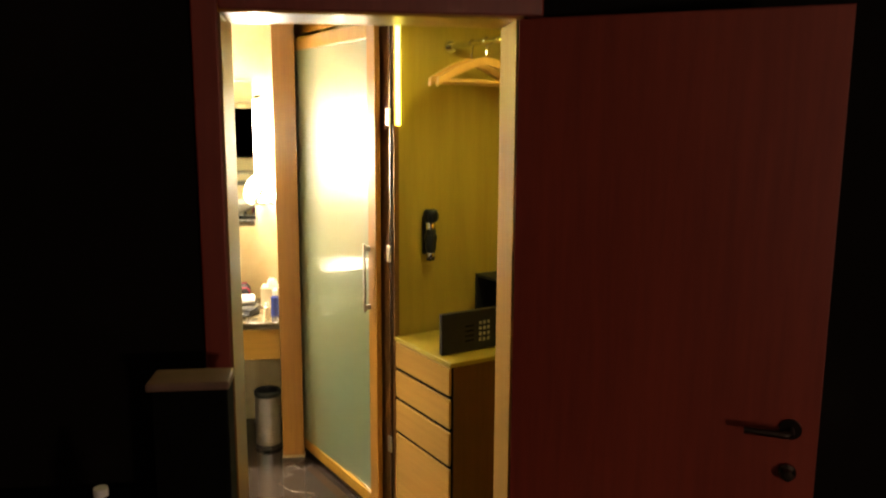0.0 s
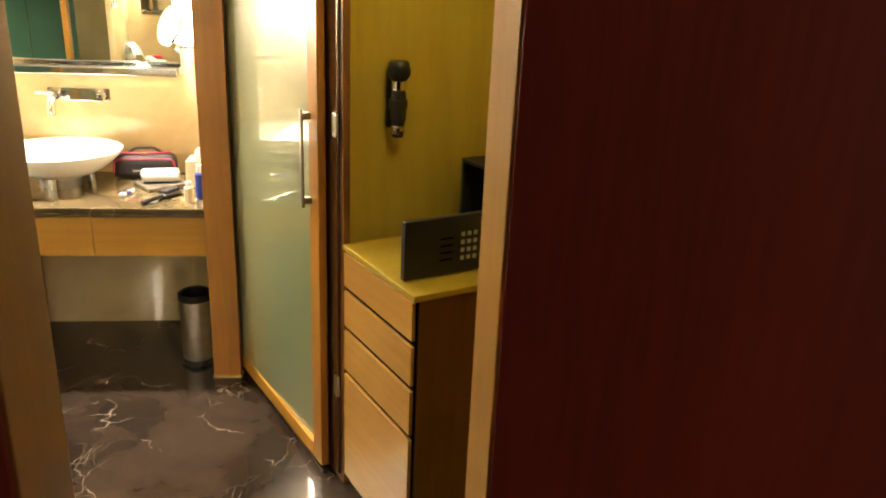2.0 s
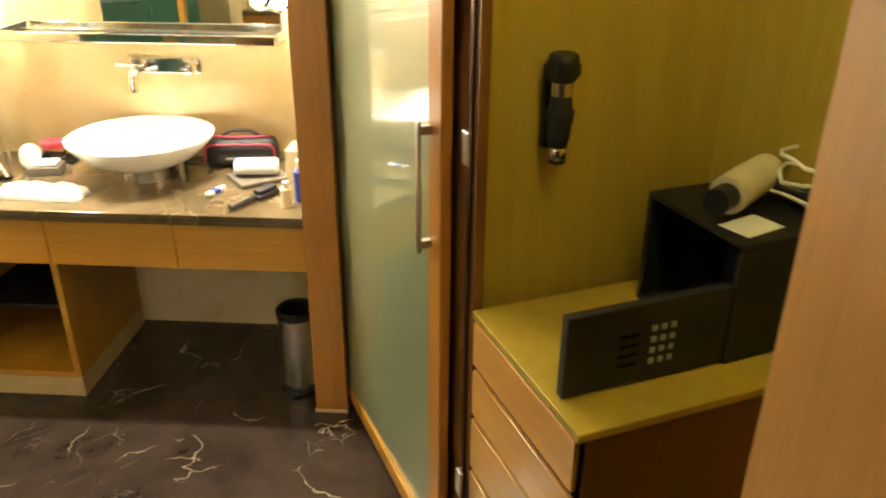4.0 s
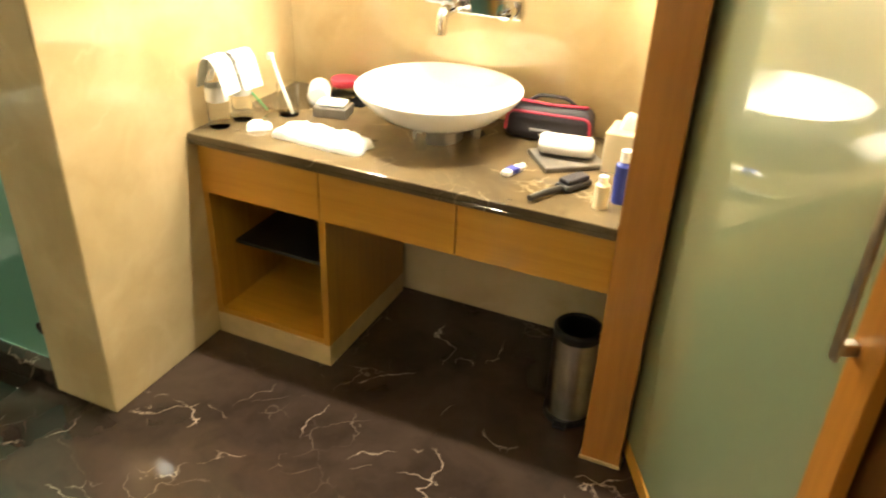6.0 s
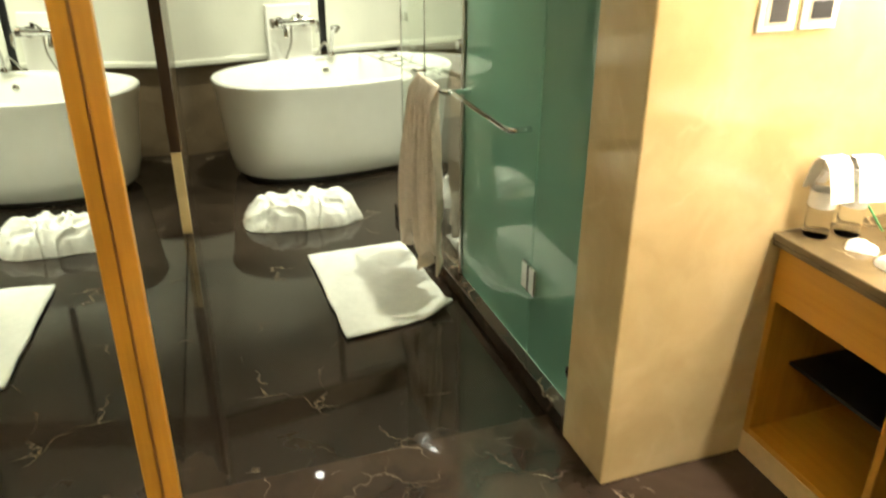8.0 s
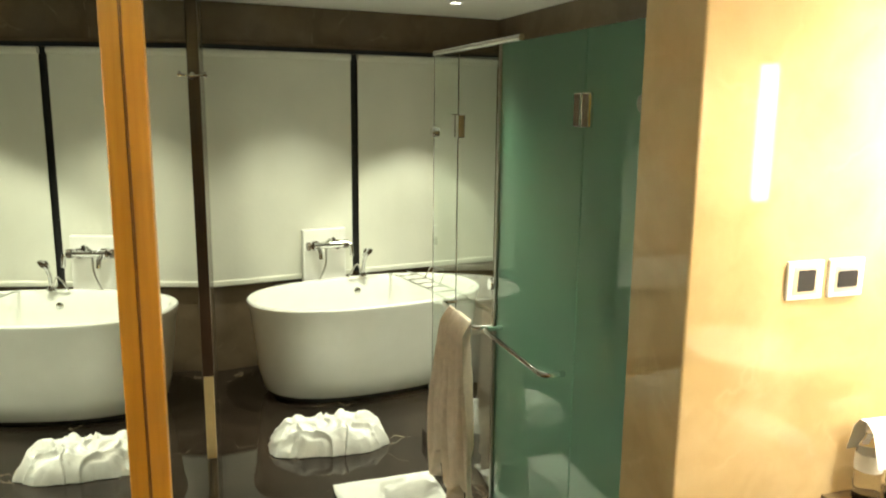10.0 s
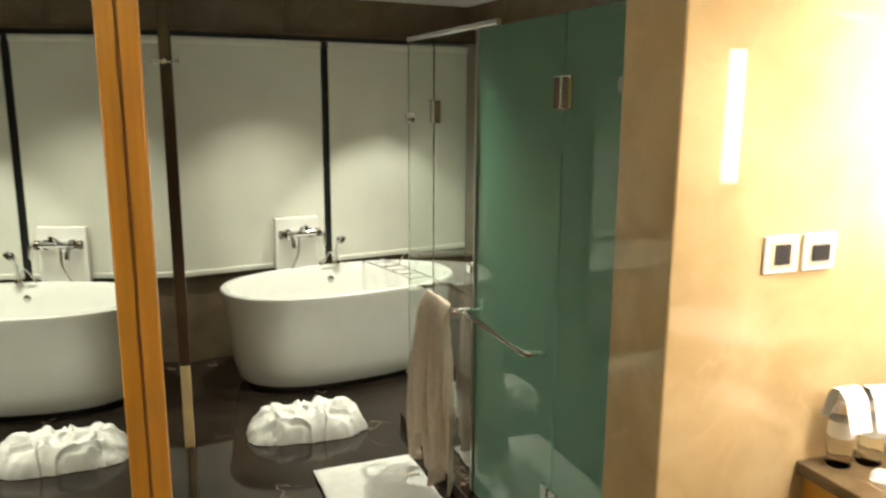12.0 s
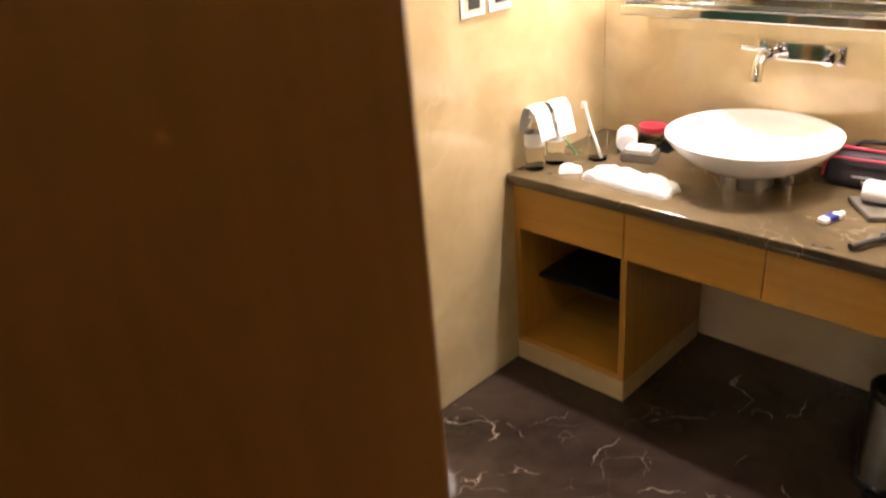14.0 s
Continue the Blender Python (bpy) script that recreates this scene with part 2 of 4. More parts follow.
def box(x0, y0, z0, x1, y1, z1, bevel=0.0, bm=None, seg=2):
    bm = bm or bmesh.new()
    r = bmesh.ops.create_cube(bm, size=1, matrix=Matrix.LocRotScale(((x0 + x1) / 2, (y0 + y1) / 2, (z0 + z1) / 2), None, (abs(x1 - x0), abs(y1 - y0), abs(z1 - z0))))
    if bevel:
        es = {e for v in r["verts"] for e in v.link_edges}
        bmesh.ops.bevel(bm, geom=list(es), offset=bevel, segments=seg, affect="EDGES", profile=0.5)
    return bm


def prism(points, z0, z1, bm=None):
    bm = bm or bmesh.new()
    lo = [bm.verts.new((x, y, z0)) for x, y in points]
    hi = [bm.verts.new((x, y, z1)) for x, y in points]
    bm.faces.new(lo[::-1])
    bm.faces.new(hi)
    n = len(points)
    for i in range(n):
        bm.faces.new((lo[i], lo[(i + 1) % n], hi[(i + 1) % n], hi[i]))
    return bm


def lathe(profile, n=40, bm=None, sx=1.0, sy=1.0):
    """Turn (radius, z) pairs round the z axis."""
    bm = bm or bmesh.new()
    rings = []
    for r, z in profile:
        if r < 1e-5:
            rings.append([bm.verts.new((0, 0, z))])
        else:
            rings.append([bm.verts.new((r * sx * math.cos(2 * math.pi * i / n), r * sy * math.sin(2 * math.pi * i / n), z)) for i in range(n)])
    for a, b in zip(rings, rings[1:]):
        for i in range(n):
            j = (i + 1) % n
            if len(a) == 1 and len(b) > 1:
                bm.faces.new((a[0], b[i], b[j]))
            elif len(b) == 1 and len(a) > 1:
                bm.faces.new((a[i], a[j], b[0]))
            elif len(a) > 1:
                bm.faces.new((a[i], a[j], b[j], b[i]))
    return bm


def pipe(points, r, n=10, bm=None):
    """A round tube along a chain of points, with capped ends."""
    bm = bm or bmesh.new()
    pts = [Vector(p) for p in points]
    rings = []
    side = None
    for i, p in enumerate(pts):
        d = (pts[min(i + 1, len(pts) - 1)] - pts[max(i - 1, 0)]).normalized()
        if side is None:
            side = d.cross(Vector((0, 0, 1)))
            if side.length < 1e-3:
                side = d.cross(Vector((1, 0, 0)))
        side = (side - d * side.dot(d)).normalized()
        up = d.cross(side)
        rings.append([bm.verts.new(p + r * (side * math.cos(2 * math.pi * k / n) + up * math.sin(2 * math.pi * k / n))) for k in range(n)])
    for a, b in zip(rings, rings[1:]):
        for k in range(n):
            bm.faces.new((a[k], a[(k + 1) % n], b[(k + 1) % n], b[k]))
    bm.faces.new(rings[0][::-1])
    bm.faces.new(rings[-1])
    return bm


def arc_pipe(points, r, n=10, bend=5):
    """A tube whose corners are rounded."""
    pts = [Vector(p) for p in points]
    out = [pts[0]]
    for a, b, c in zip(pts, pts[1:], pts[2:]):
        k = min((b - a).length, (c - b).length) * 0.4
        p, q = b + (a - b).normalized() * k, b + (c - b).normalized() * k
        for i in range(bend + 1):
            f = i / bend
            out.append(p * (1 - f) ** 2 + b * 2 * f * (1 - f) + q * f * f)
    out.append(pts[-1])
    return pipe(out, r, n)


def cyl(x, y, z0, z1, r, n=24, r2=None, bm=None):
    r2 = r if r2 is None else r2
    b = lathe([(0, z0), (r, z0), (r2, z1), (0, z1)], n, bm)
    bmesh.ops.translate(b, verts=b.verts[:], vec=(x, y, 0))
    return b


def crumple(nx, ny, sx, sy, height, seed, fold=1.0, rounded=True):
    """A heap of cloth: a domed closed skin with noisy folds."""
    bm = bmesh.new()
    top = []
    for i in range(nx + 1):
        row = []
        for j in range(ny + 1):
            a, b = 2 * i / nx - 1, 2 * j / ny - 1
            edge = max(0.0, 1 - (abs(a) ** 3 + abs(b) ** 3)) if rounded else max(0.0, min(1, (1 - abs(a)) * 8, (1 - abs(b)) * 8))
            p = Vector((a * sx * 6 * fold + seed, b * sy * 6 * fold, seed * 1.7))
            n1 = noise.noise(p * 0.9) * 0.55 - abs(noise.noise(p * 1.7)) * 0.75 + noise.noise(p * 4.0) * 0.10 + 0.3
            wob = 1 + 0.10 * noise.noise(Vector((a * 2, b * 2, seed)))
            row.append(bm.verts.new((a * sx / 2 * wob * (1 - 0.12 * abs(b) ** 3), b * sy / 2 * wob * (1 - 0.12 * abs(a) ** 3), max(0.001, height * edge ** 0.4 * (0.66 + 0.5 * n1)))))
        top.append(row)
    for i in range(nx):
        for j in range(ny):
            bm.faces.new((top[i][j], top[i + 1][j], top[i + 1][j + 1], top[i][j + 1]))
    rim = [top[i][0] for i in range(nx + 1)] + [top[nx][j] for j in range(1, ny + 1)] + [top[i][ny] for i in range(nx - 1, -1, -1)] + [top[0][j] for j in range(ny - 1, 0, -1)]
    bm.faces.new([bm.verts.new((v.co.x, v.co.y, 0.0)) for v in rim])
    low = list(bm.verts)[-len(rim):]
    for i in range(len(rim)):
        j = (i + 1) % len(rim)
        bm.faces.new((rim[i], rim[j], low[j], low[i]))
    return bm


# ---- structure ----
JL, JR, DOOR_TOP = -0.275, 0.505, 2.04
SOUTH0, SOUTH1 = 1.95, 2.143


def mirror_y(x):
    return 2.075 + 0.054 * (-0.285 - x)


def far_x(y):
    return -5.16 - 0.165 * (y - 2.63)


def structure(name, bm, mat, label, category="wall"):
    return tagged(part(name, bm, mat), label, category, kind="structure")


structure("floor_bath", box(-5.9, 2.05, -0.1, -1.95, 4.6, 0.0), M_FLOOR_DIM, "same polished marble floor by the bathtub, dimmer light put into its colour", "floor")
structure("floor", box(-1.95, 2.05, -0.1, 2.2, 4.6, 0.0), M_FLOOR, "polished dark brown marble floor with pale veins", "floor")
structure("floor_bedroom", box(-3.0, -4.0, -0.1, 3.6, 2.05, -0.002), M_CARPET, "dark brown carpet of the unlit bedroom", "floor")
structure("ceiling", box(-5.9, 2.05, CEIL, 2.2, 4.6, CEIL + 0.1), M_WHITE, "smooth white painted bathroom ceiling", "ceiling")
structure("ceiling_bedroom", box(-3.0, -4.0, 2.55, 3.6, 2.05, 2.65), M_WHITE, "white painted bedroom ceiling", "ceiling")
structure("wall_south_left", prism([(-5.9, SOUTH0), (JL - 0.02, SOUTH0), (JL - 0.02, 2.06), (-5.9, mirror_y(-5.9) - 0.012)], 0, 2.55), M_WALLP, "wall beside the bathroom doorway, coloured near black as unlit")
structure("wall_south_right", box(JR + 0.02, SOUTH0, 0, 3.6, SOUTH1 - 0.01, 2.55), M_WALLP, "wall beside the bathroom doorway, coloured near black as unlit")
structure("wall_south_top", box(JL - 0.02, SOUTH0, DOOR_TOP + 0.02, JR + 0.02, 2.06, 2.55), M_WALLP, "wall above the bathroom doorway, coloured near black as unlit")
structure("wall_bedroom_west", box(-3.1, -4.0, 0, -3.0, 1.95, 2.55), M_WALLP, "bedroom wall coloured near black as unlit")
structure("wall_bedroom_east", box(3.6, -4.0, 0, 3.7, 2.2, 2.55), M_WALLP, "bedroom wall coloured near black as unlit")
structure("wall_bedroom_south", box(-3.1, -4.1, 0, 3.7, -4.0, 2.55), M_WALLP, "bedroom wall coloured near black as unlit")
structure("wall_partition", box(-1.84, 3.31, 0, -1.60, 4.335, CEIL, 0.006), M_STONE, "polished beige marble partition beside the vanity")
structure("wall_north", box(-1.84, 4.335, 0, -0.30, 4.6, CEIL), M_STONE, "polished beige marble wall behind the washbasin")
structure("wall_shower_back", box(-5.9, 4.36, 0, -1.84, 4.6, CEIL), M_BROWN, "brown marble wall at the back of the shower")
structure("wall_west", prism([(far_x(2.0), 2.0), (far_x(4.7), 4.7), (-6.0, 4.7), (-6.0, 2.0)], 0, CEIL), M_BROWN, "brown marble wall behind the bathtub")
structure("wall_east", prism([(-0.275, 3.803), (-0.275, 4.6), (-0.30, 4.6), (-0.30, 3.803)], 0, CEIL), M_STONE, "beige marble end wall beside the vanity")
structure("wall_hall_east", box(2.1, 2.12, 0, 2.2, 4.6, CEIL), M_WALLP, "plain wall closing the entry hall")
structure("wall_hall_north", box(-0.272, 4.5, 0, 2.2, 4.6, CEIL), M_WALLP, "plain wall behind the wardrobe")

# door lining, casing and leaf
trim = thing("trim", "wooden door lining, red-brown on the left side and paler on the right", "door frame", kind="structure")
# Left side takes a darker veneer than the right.
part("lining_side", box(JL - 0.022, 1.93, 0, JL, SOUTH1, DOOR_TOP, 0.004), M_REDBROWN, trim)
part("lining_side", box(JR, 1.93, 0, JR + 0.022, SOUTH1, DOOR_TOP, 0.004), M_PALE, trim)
part("lining_top", box(JL - 0.022, 1.93, DOOR_TOP, JR + 0.022, SOUTH1, DOOR_TOP + 0.022, 0.004), M_HONEY, trim)
part("casing", box(JL - 0.075, 1.925, 0, JL - 0.006, 1.948, DOOR_TOP + 0.06, 0.006), M_RED, trim, "dark red casing")
part("casing", box(JL - 0.006, 1.925, DOOR_TOP + 0.006, JR + 0.075, 1.948, DOOR_TOP + 0.06, 0.006), M_RED, trim, "dark red casing")



def door_leaf():
    ang = math.degrees(math.atan2(1.53 - 1.935, 1.26 - 0.525))
    d = thing("door_1", "dark red-brown wooden door standing wide open", "door", pose(0.525, 1.935, 0, 0, 0, ang), kind="structure")
    part("leaf", box(0, -0.042, 0.008, 0.80, 0, DOOR_TOP - 0.005, 0.003), M_RED, d)
    h = part("door_handle", arc_pipe([(0.735, -0.042, 1.0), (0.735, -0.095, 1.0), (0.625, -0.095, 1.0)], 0.009), M_IRON, d, "dark metal lever handle", True)
    part("rosette", pipe([(0.735, -0.052, 1.0), (0.735, -0.042, 1.0)], 0.026, 20), M_IRON, h, smooth=True)
    k = part("lock_knob", lathe([(0, 0), (0.022, 0), (0.022, 0.012), (0.014, 0.02), (0.014, 0.034), (0, 0.036)], 20), M_BRONZE, d, "dull metal lock knob", True)
    k.matrix_basis = pose(0.735, -0.042, 0.885, 90, 0, 0)
    for hz in (0.25, 1.05, 1.8):
        part("hinge", cyl(-0.006, 0.002, hz, hz + 0.1, 0.008, 10), M_STEEL, d, smooth=True)


door_leaf()

# ---- mirror wall ----
MANG = math.degrees(math.atan2(0.054, -1.0))


def mirror_wall():
    w = thing("mirror_panel", "full-height mirror panels with honey wood stile and dark end frame", "mirror", pose(JL, mirror_y(JL), 0, 0, 0, MANG), kind="structure")
    # local x runs west along the wall, local -y faces the bathroom
    part("mirror_glass", box(0.004, -0.006, 0.02, 1.36, 0.010, CEIL - 0.002), M_MIRROR, w)
    part("mirror_glass", box(1.40, -0.006, 0.02, 3.56, 0.010, CEIL - 0.002), M_MIRROR, w)
    part("stile", box(1.362, -0.042, 0.165, 1.398, 0.010, CEIL - 0.002, 0.003), M_HONEY, w, "honey-coloured wooden stile")
    part("seal", box(1.3595, -0.0088, 0.166, 1.3615, -0.0065, CEIL - 0.003), M_REDBROWN, w)
    part("stile_foot", box(1.362, -0.040, 0.0, 1.398, 0.010, 0.164, 0.002), M_PLINTH, w, "cream stone foot")
    part("end_frame", box(3.56, -0.032, 0.42, 3.60, 0.010, 2.27, 0.003), M_DARKWOOD, w, "dark brown end frame")
    part("end_plinth", box(3.56, -0.028, 0.0, 3.60, 0.010, 0.418, 0.003), M_PLINTH, w)
    part("end_wall", box(3.602, 0.0, 0.0, 5.4, 0.010, CEIL), M_BROWN, w)


mirror_wall()


def robe_hook():
    h = thing("robe_hook", "small chrome robe peg near the dark end frame", "hook", pose(JL, mirror_y(JL), 0, 0, 0, MANG) @ pose(3.47, -0.006, 1.82))
    part("plate", pipe([(0, 0, 0), (0, -0.008, 0)], 0.02, 18), M_CHROME, h, smooth=True)
    part("peg", pipe([(0, -0.008, 0), (0, -0.05, 0.006)], 0.006, 10), M_CHROME, h, smooth=True)
    part("knob", pipe([(0, -0.05, 0.006), (0, -0.06, 0.008)], 0.013, 14), M_CHROME, h, smooth=True)


robe_hook()

# ---- window wall: blinds ----


def blind(y0, y1):
    mid = (y0 + y1) / 2
    ang = math.degrees(math.atan2(1.0, -0.165)) - 90
    b = thing("roller_blind", "pale greenish-white roller blind pulled down over the window", "blind", pose(far_x(mid), mid, 0, 0, 0, ang), group="blinds behind the bathtub")
    h = (y1 - y0) / 2 / math.cos(radians(ang))
    bm = bmesh.new()
    cols = []
    for i in range(25):
        y = -h + 2 * h * i / 24
        cols.append([bm.verts.new((0.035 + 0.004 * math.sin(i * 0.9) + dx, y, z)) for dx in (0, 0.002) for z in (0.60, 0.95, 1.3, 1.65, 2.0)])
    for a, c in zip(cols, cols[1:]):
        for k in range(4):
            bm.faces.new((a[k], a[k + 1], c[k + 1], c[k]))
            bm.faces.new((a[k + 5], a[k + 6], c[k + 6], c[k + 5]))
    part("cloth", bm, M_BLIND, b, smooth=True)
    part("bottom_bar", box(0.024, -h, 0.565, 0.048, h, 0.602, 0.008), M_BLIND, b)
    r = lathe([(0, -h), (0.022, -h), (0.022, h), (0, h)], 16)
    bmesh.ops.transform(r, matrix=pose(0.035, 0, 2.0, 90), verts=r.verts[:])
    part("roller", r, M_BLIND, b, smooth=True)


blind(2.15, 3.240)
blind(3.290, 4.34)
strip = thing("window_mullion", "black window mullion between two blinds", "window", pose(far_x(3.265), 3.265, 0, 0, 0, 9.37), kind="structure")
part("mullion", box(0.0, -0.03, 0.58, 0.016, 0.03, 2.02, 0.002), M_BLACK, strip)
part("rib", box(0.016, -0.012, 0.58, 0.026, 0.012, 2.02, 0.002), M_BLACK, strip)
slot = thing("blind_pelmet", "dark slot and pale rail above the blinds", "pelmet", pose(far_x(3.25), 3.25, 0, 0, 0, 9.37), kind="structure")
part("slot", box(0.0, -1.12, 2.024, 0.012, 1.12, 2.05), M_BLACK, slot)
part("rail", box(0.0, -1.12, 2.052, 0.03, 1.12, 2.072, 0.003), M_BROWN, slot)

# ---- bathtub ----


def superring(bm, ax, ay, z, n=56, p=2.35):
    out = []
    for i in range(n):
        t = 2 * math.pi * i / n
        c, s = math.cos(t), math.sin(t)
        out.append(bm.verts.new((ax * math.copysign(abs(c) ** (2 / p), c), ay * math.copysign(abs(s) ** (2 / p), s), z)))
    return out


def bathtub():
    tub = thing("bathtub", "white freestanding oval bathtub on the dark marble floor", "bathtub", pose(-4.70, 3.24, 0, 0, 0, 8))
    bm = bmesh.new()
    prof = [(0.325, 0.63, 0.03), (0.346, 0.655, 0.05), (0.364, 0.68, 0.15), (0.380, 0.70, 0.34), (0.397, 0.722, 0.52), (0.408, 0.735, 0.555), (0.408, 0.735, 0.572), (0.400, 0.727, 0.580), (0.372, 0.70, 0.578), (0.358, 0.685, 0.56), (0.335, 0.66, 0.45), (0.30, 0.60, 0.25), (0.25, 0.50, 0.16), (0.12, 0.25, 0.145)]
    rings = [superring(bm, *r) for r in prof]
    for a, b in zip(rings, rings[1:]):
        for i in range(len(a)):
            j = (i + 1) % len(a)
            bm.faces.new((a[i], a[j], b[j], b[i]))
    bm.faces.new(rings[0][::-1])
    bm.faces.new(rings[-1])
    part("shell", bm, M_ACRYL, tub, smooth=True)
    bm = bmesh.new()
    a, b = superring(bm, 0.30, 0.60, 0.0), superring(bm, 0.30, 0.60, 0.031)
    for i in range(len(a)):
        bm.faces.new((a[i], a[(i + 1) % len(a)], b[(i + 1) % len(a)], b[i]))
    part("base_ring", bm, M_BLACK, tub, "black recessed base ring")
    o = part("overflow", lathe([(0, 0), (0.022, 0), (0.022, 0.006), (0.012, 0.012), (0, 0.012)], 20), M_CHROME, tub, smooth=True)
    o.matrix_basis = pose(-0.345, 0.05, 0.49, 0, 80, 0)
    return tub


bathtub()


def bath_caddy():
    c = thing("bath_rack", "chrome wire rack lying across the bathtub", "bath rack", pose(-4.72, 3.62, 0.583, 0, 0, 12))
    for y in (-0.07, 0.07):
        part("rail", arc_pipe([(-0.40, y, 0.0), (-0.25, y, 0.012), (0.25, y, 0.012), (0.40, y, 0.0)], 0.006), M_CHROME, c, smooth=True)
    for x in (-0.25, -0.12, 0, 0.12, 0.25):
        part("crossbar", pipe([(x, -0.07, 0.012), (x, 0.07, 0.012)], 0.004, 8), M_CHROME, c, smooth=True)
    part("book_rest", arc_pipe([(-0.1, 0.04, 0.012), (-0.1, 0.09, 0.1), (0.1, 0.09, 0.1), (0.1, 0.04, 0.012)], 0.004), M_CHROME, c, smooth=True)


bath_caddy()


def tap_panel():
    x = far_x(3.0) + 0.05
    p = thing("bath_tap_panel", "white marble upstand carrying a chrome bath mixer", "bath tap", pose(x, 3.035, 0, 0, 0, 9.37))
    part("upstand", box(0.0, -0.145, 0.0, 0.05, 0.145, 0.90, 0.005), M_CERAMIC, p)
    mix = part("mixer_body", pipe([(0.095, -0.09, 0.80), (0.095, 0.11, 0.80)], 0.023, 14), M_CHROME, p, "chrome mixer bar", True)
    for y in (-0.075, 0.075):
        part("escutcheon", pipe([(0.05, y, 0.80), (0.09, y, 0.80)], 0.032, 16), M_CHROME, mix, smooth=True)
    for y in (-0.115, 0.111):
        part("knob", pipe([(0.095, y, 0.80), (0.095, y + 0.03 * (1 if y > 0 else -0.6), 0.80)], 0.028, 16), M_BRONZE, mix, smooth=True)
    part("lever", pipe([(0.095, 0.0, 0.82), (0.15, 0.0, 0.845)], 0.010), M_CHROME, mix, smooth=True)
    part("diverter", cyl(0.095, 0.045, 0.82, 0.85, 0.012, 12), M_BRONZE, mix, smooth=True)
    part("spout", arc_pipe([(0.10, -0.06, 0.79), (0.14, -0.06, 0.765), (0.15, -0.06, 0.72)], 0.015), M_CHROME, p, smooth=True)
    part("elbow", arc_pipe([(0.095, 0.13, 0.80), (0.11, 0.16, 0.79), (0.11, 0.165, 0.72)], 0.014), M_CHROME, p, smooth=True)
    part("hose", arc_pipe([(0.11, -0.01, 0.78), (0.13, -0.02, 0.68), (0.12, -0.05, 0.60), (0.10, -0.06, 0.57)], 0.007), M_STEEL, p, smooth=True)


def hand_shower():
    h = thing("hand_shower", "chrome hand shower standing on the bathtub rim", "hand shower", pose(-5.065, 3.285, 0.581, 0, 0, 9))
    part("socket", lathe([(0, 0), (0.026, 0), (0.026, 0.012), (0.016, 0.03), (0, 0.03)], 20), M_CHROME, h, smooth=True)
    part("grip", arc_pipe([(0, 0, 0.03), (0.0, 0.005, 0.10), (0.02, 0.02, 0.16)], 0.012), M_CHROME, h, smooth=True)
    r = part("spray_head", lathe([(0, 0.02), (0.018, 0.02), (0.036, 0.004), (0.036, -0.008), (0, -0.008)], 24), M_CHROME, h, smooth=True)
    r.matrix_basis = pose(0.028, 0.022, 0.168, 20, -50, 0)
    part("hose", arc_pipe([(0.005, -0.01, 0.03), (0.03, -0.05, 0.10), (0.02, -0.08, 0.06), (0.0, -0.10, 0.004)], 0.006), M_STEEL, h, smooth=True)


hand_shower()


tap_panel()

# ---- shower front ----
GY = 3.36


def shower():
    s = thing("shower_screen", "glass shower front with frosted and clear panels above a dark kerb", "shower screen", kind="structure")
    part("kerb", box(-3.74, GY - 0.05, 0, -1.845, GY + 0.05, 0.07, 0.006), M_FLOOR, s, "dark marble kerb")
    for a, b, m, lab in ((-2.205, -1.842, M_FROST, "green frosted fixed pane"), (-2.865, -2.213, M_FROST, "green frosted glass door"), (-3.355, -2.873, M_CLEAR, "clear glass pane"), (-3.72, -3.363, M_CLEAR, "clear glass pane")):
        g = part("pane", box(a, GY - 0.005, 0.072, b, GY + 0.005, 1.93), m, s, lab)
        g.visible_shadow = False
    g = part("pane", box(-3.725, GY + 0.006, 0.072, -3.715, 4.355, 1.93), M_CLEAR, s, "clear glass return pane")
    g.visible_shadow = False
    part("head_rail", pipe([(-3.72, GY, 1.943), (-2.70, GY, 1.943)], 0.012, 12), M_CHROME, s, smooth=True)
    part("edge_channel", box(-2.878, GY - 0.012, 0.072, -2.862, GY + 0.012, 1.93), M_STEEL, s)
    for x, z in ((-2.209, 1.70), (-2.209, 0.37), (-3.359, 1.62)):
        h = part("hinge", box(x - 0.05, GY - 0.018, z - 0.05, x - 0.004, GY + 0.018, z + 0.05, 0.004), M_CHROME, s, "chrome pane hinge")
        part("leaf", box(x + 0.004, GY - 0.018, z - 0.05, x + 0.05, GY + 0.018, z + 0.05, 0.004), M_CHROME, h)
        part("barrel", cyl(x, GY - 0.012, z - 0.05, z + 0.05, 0.007, 10), M_CHROME, h, smooth=True)
    for x, z in ((-1.88, 1.72), (-1.88, 0.2), (-3.70, 1.58), (-3.70, 0.30), (-2.90, 1.02)):
        k = part("clamp", lathe([(0, -0.022), (0.022, -0.022), (0.024, -0.016), (0.024, 0.016), (0.022, 0.022), (0, 0.022)], 18), M_CHROME, s, "round chrome clamp", True)
        k.matrix_basis = pose(x, GY, z, 90)
    part("pull_bar", arc_pipe([(-2.80, GY - 0.005, 0.87), (-2.80, GY - 0.08, 0.87), (-2.27, GY - 0.08, 0.87), (-2.27, GY - 0.005, 0.87)], 0.010), M_CHROME, s, "chrome towel bar", True)
    part("pull_bar", arc_pipe([(-2.92, GY - 0.005, 0.84), (-2.92, GY - 0.075, 0.84), (-3.34, GY - 0.075, 0.84), (-3.34, GY - 0.005, 0.84)], 0.010), M_CHROME, s, "chrome towel bar", True)


shower()


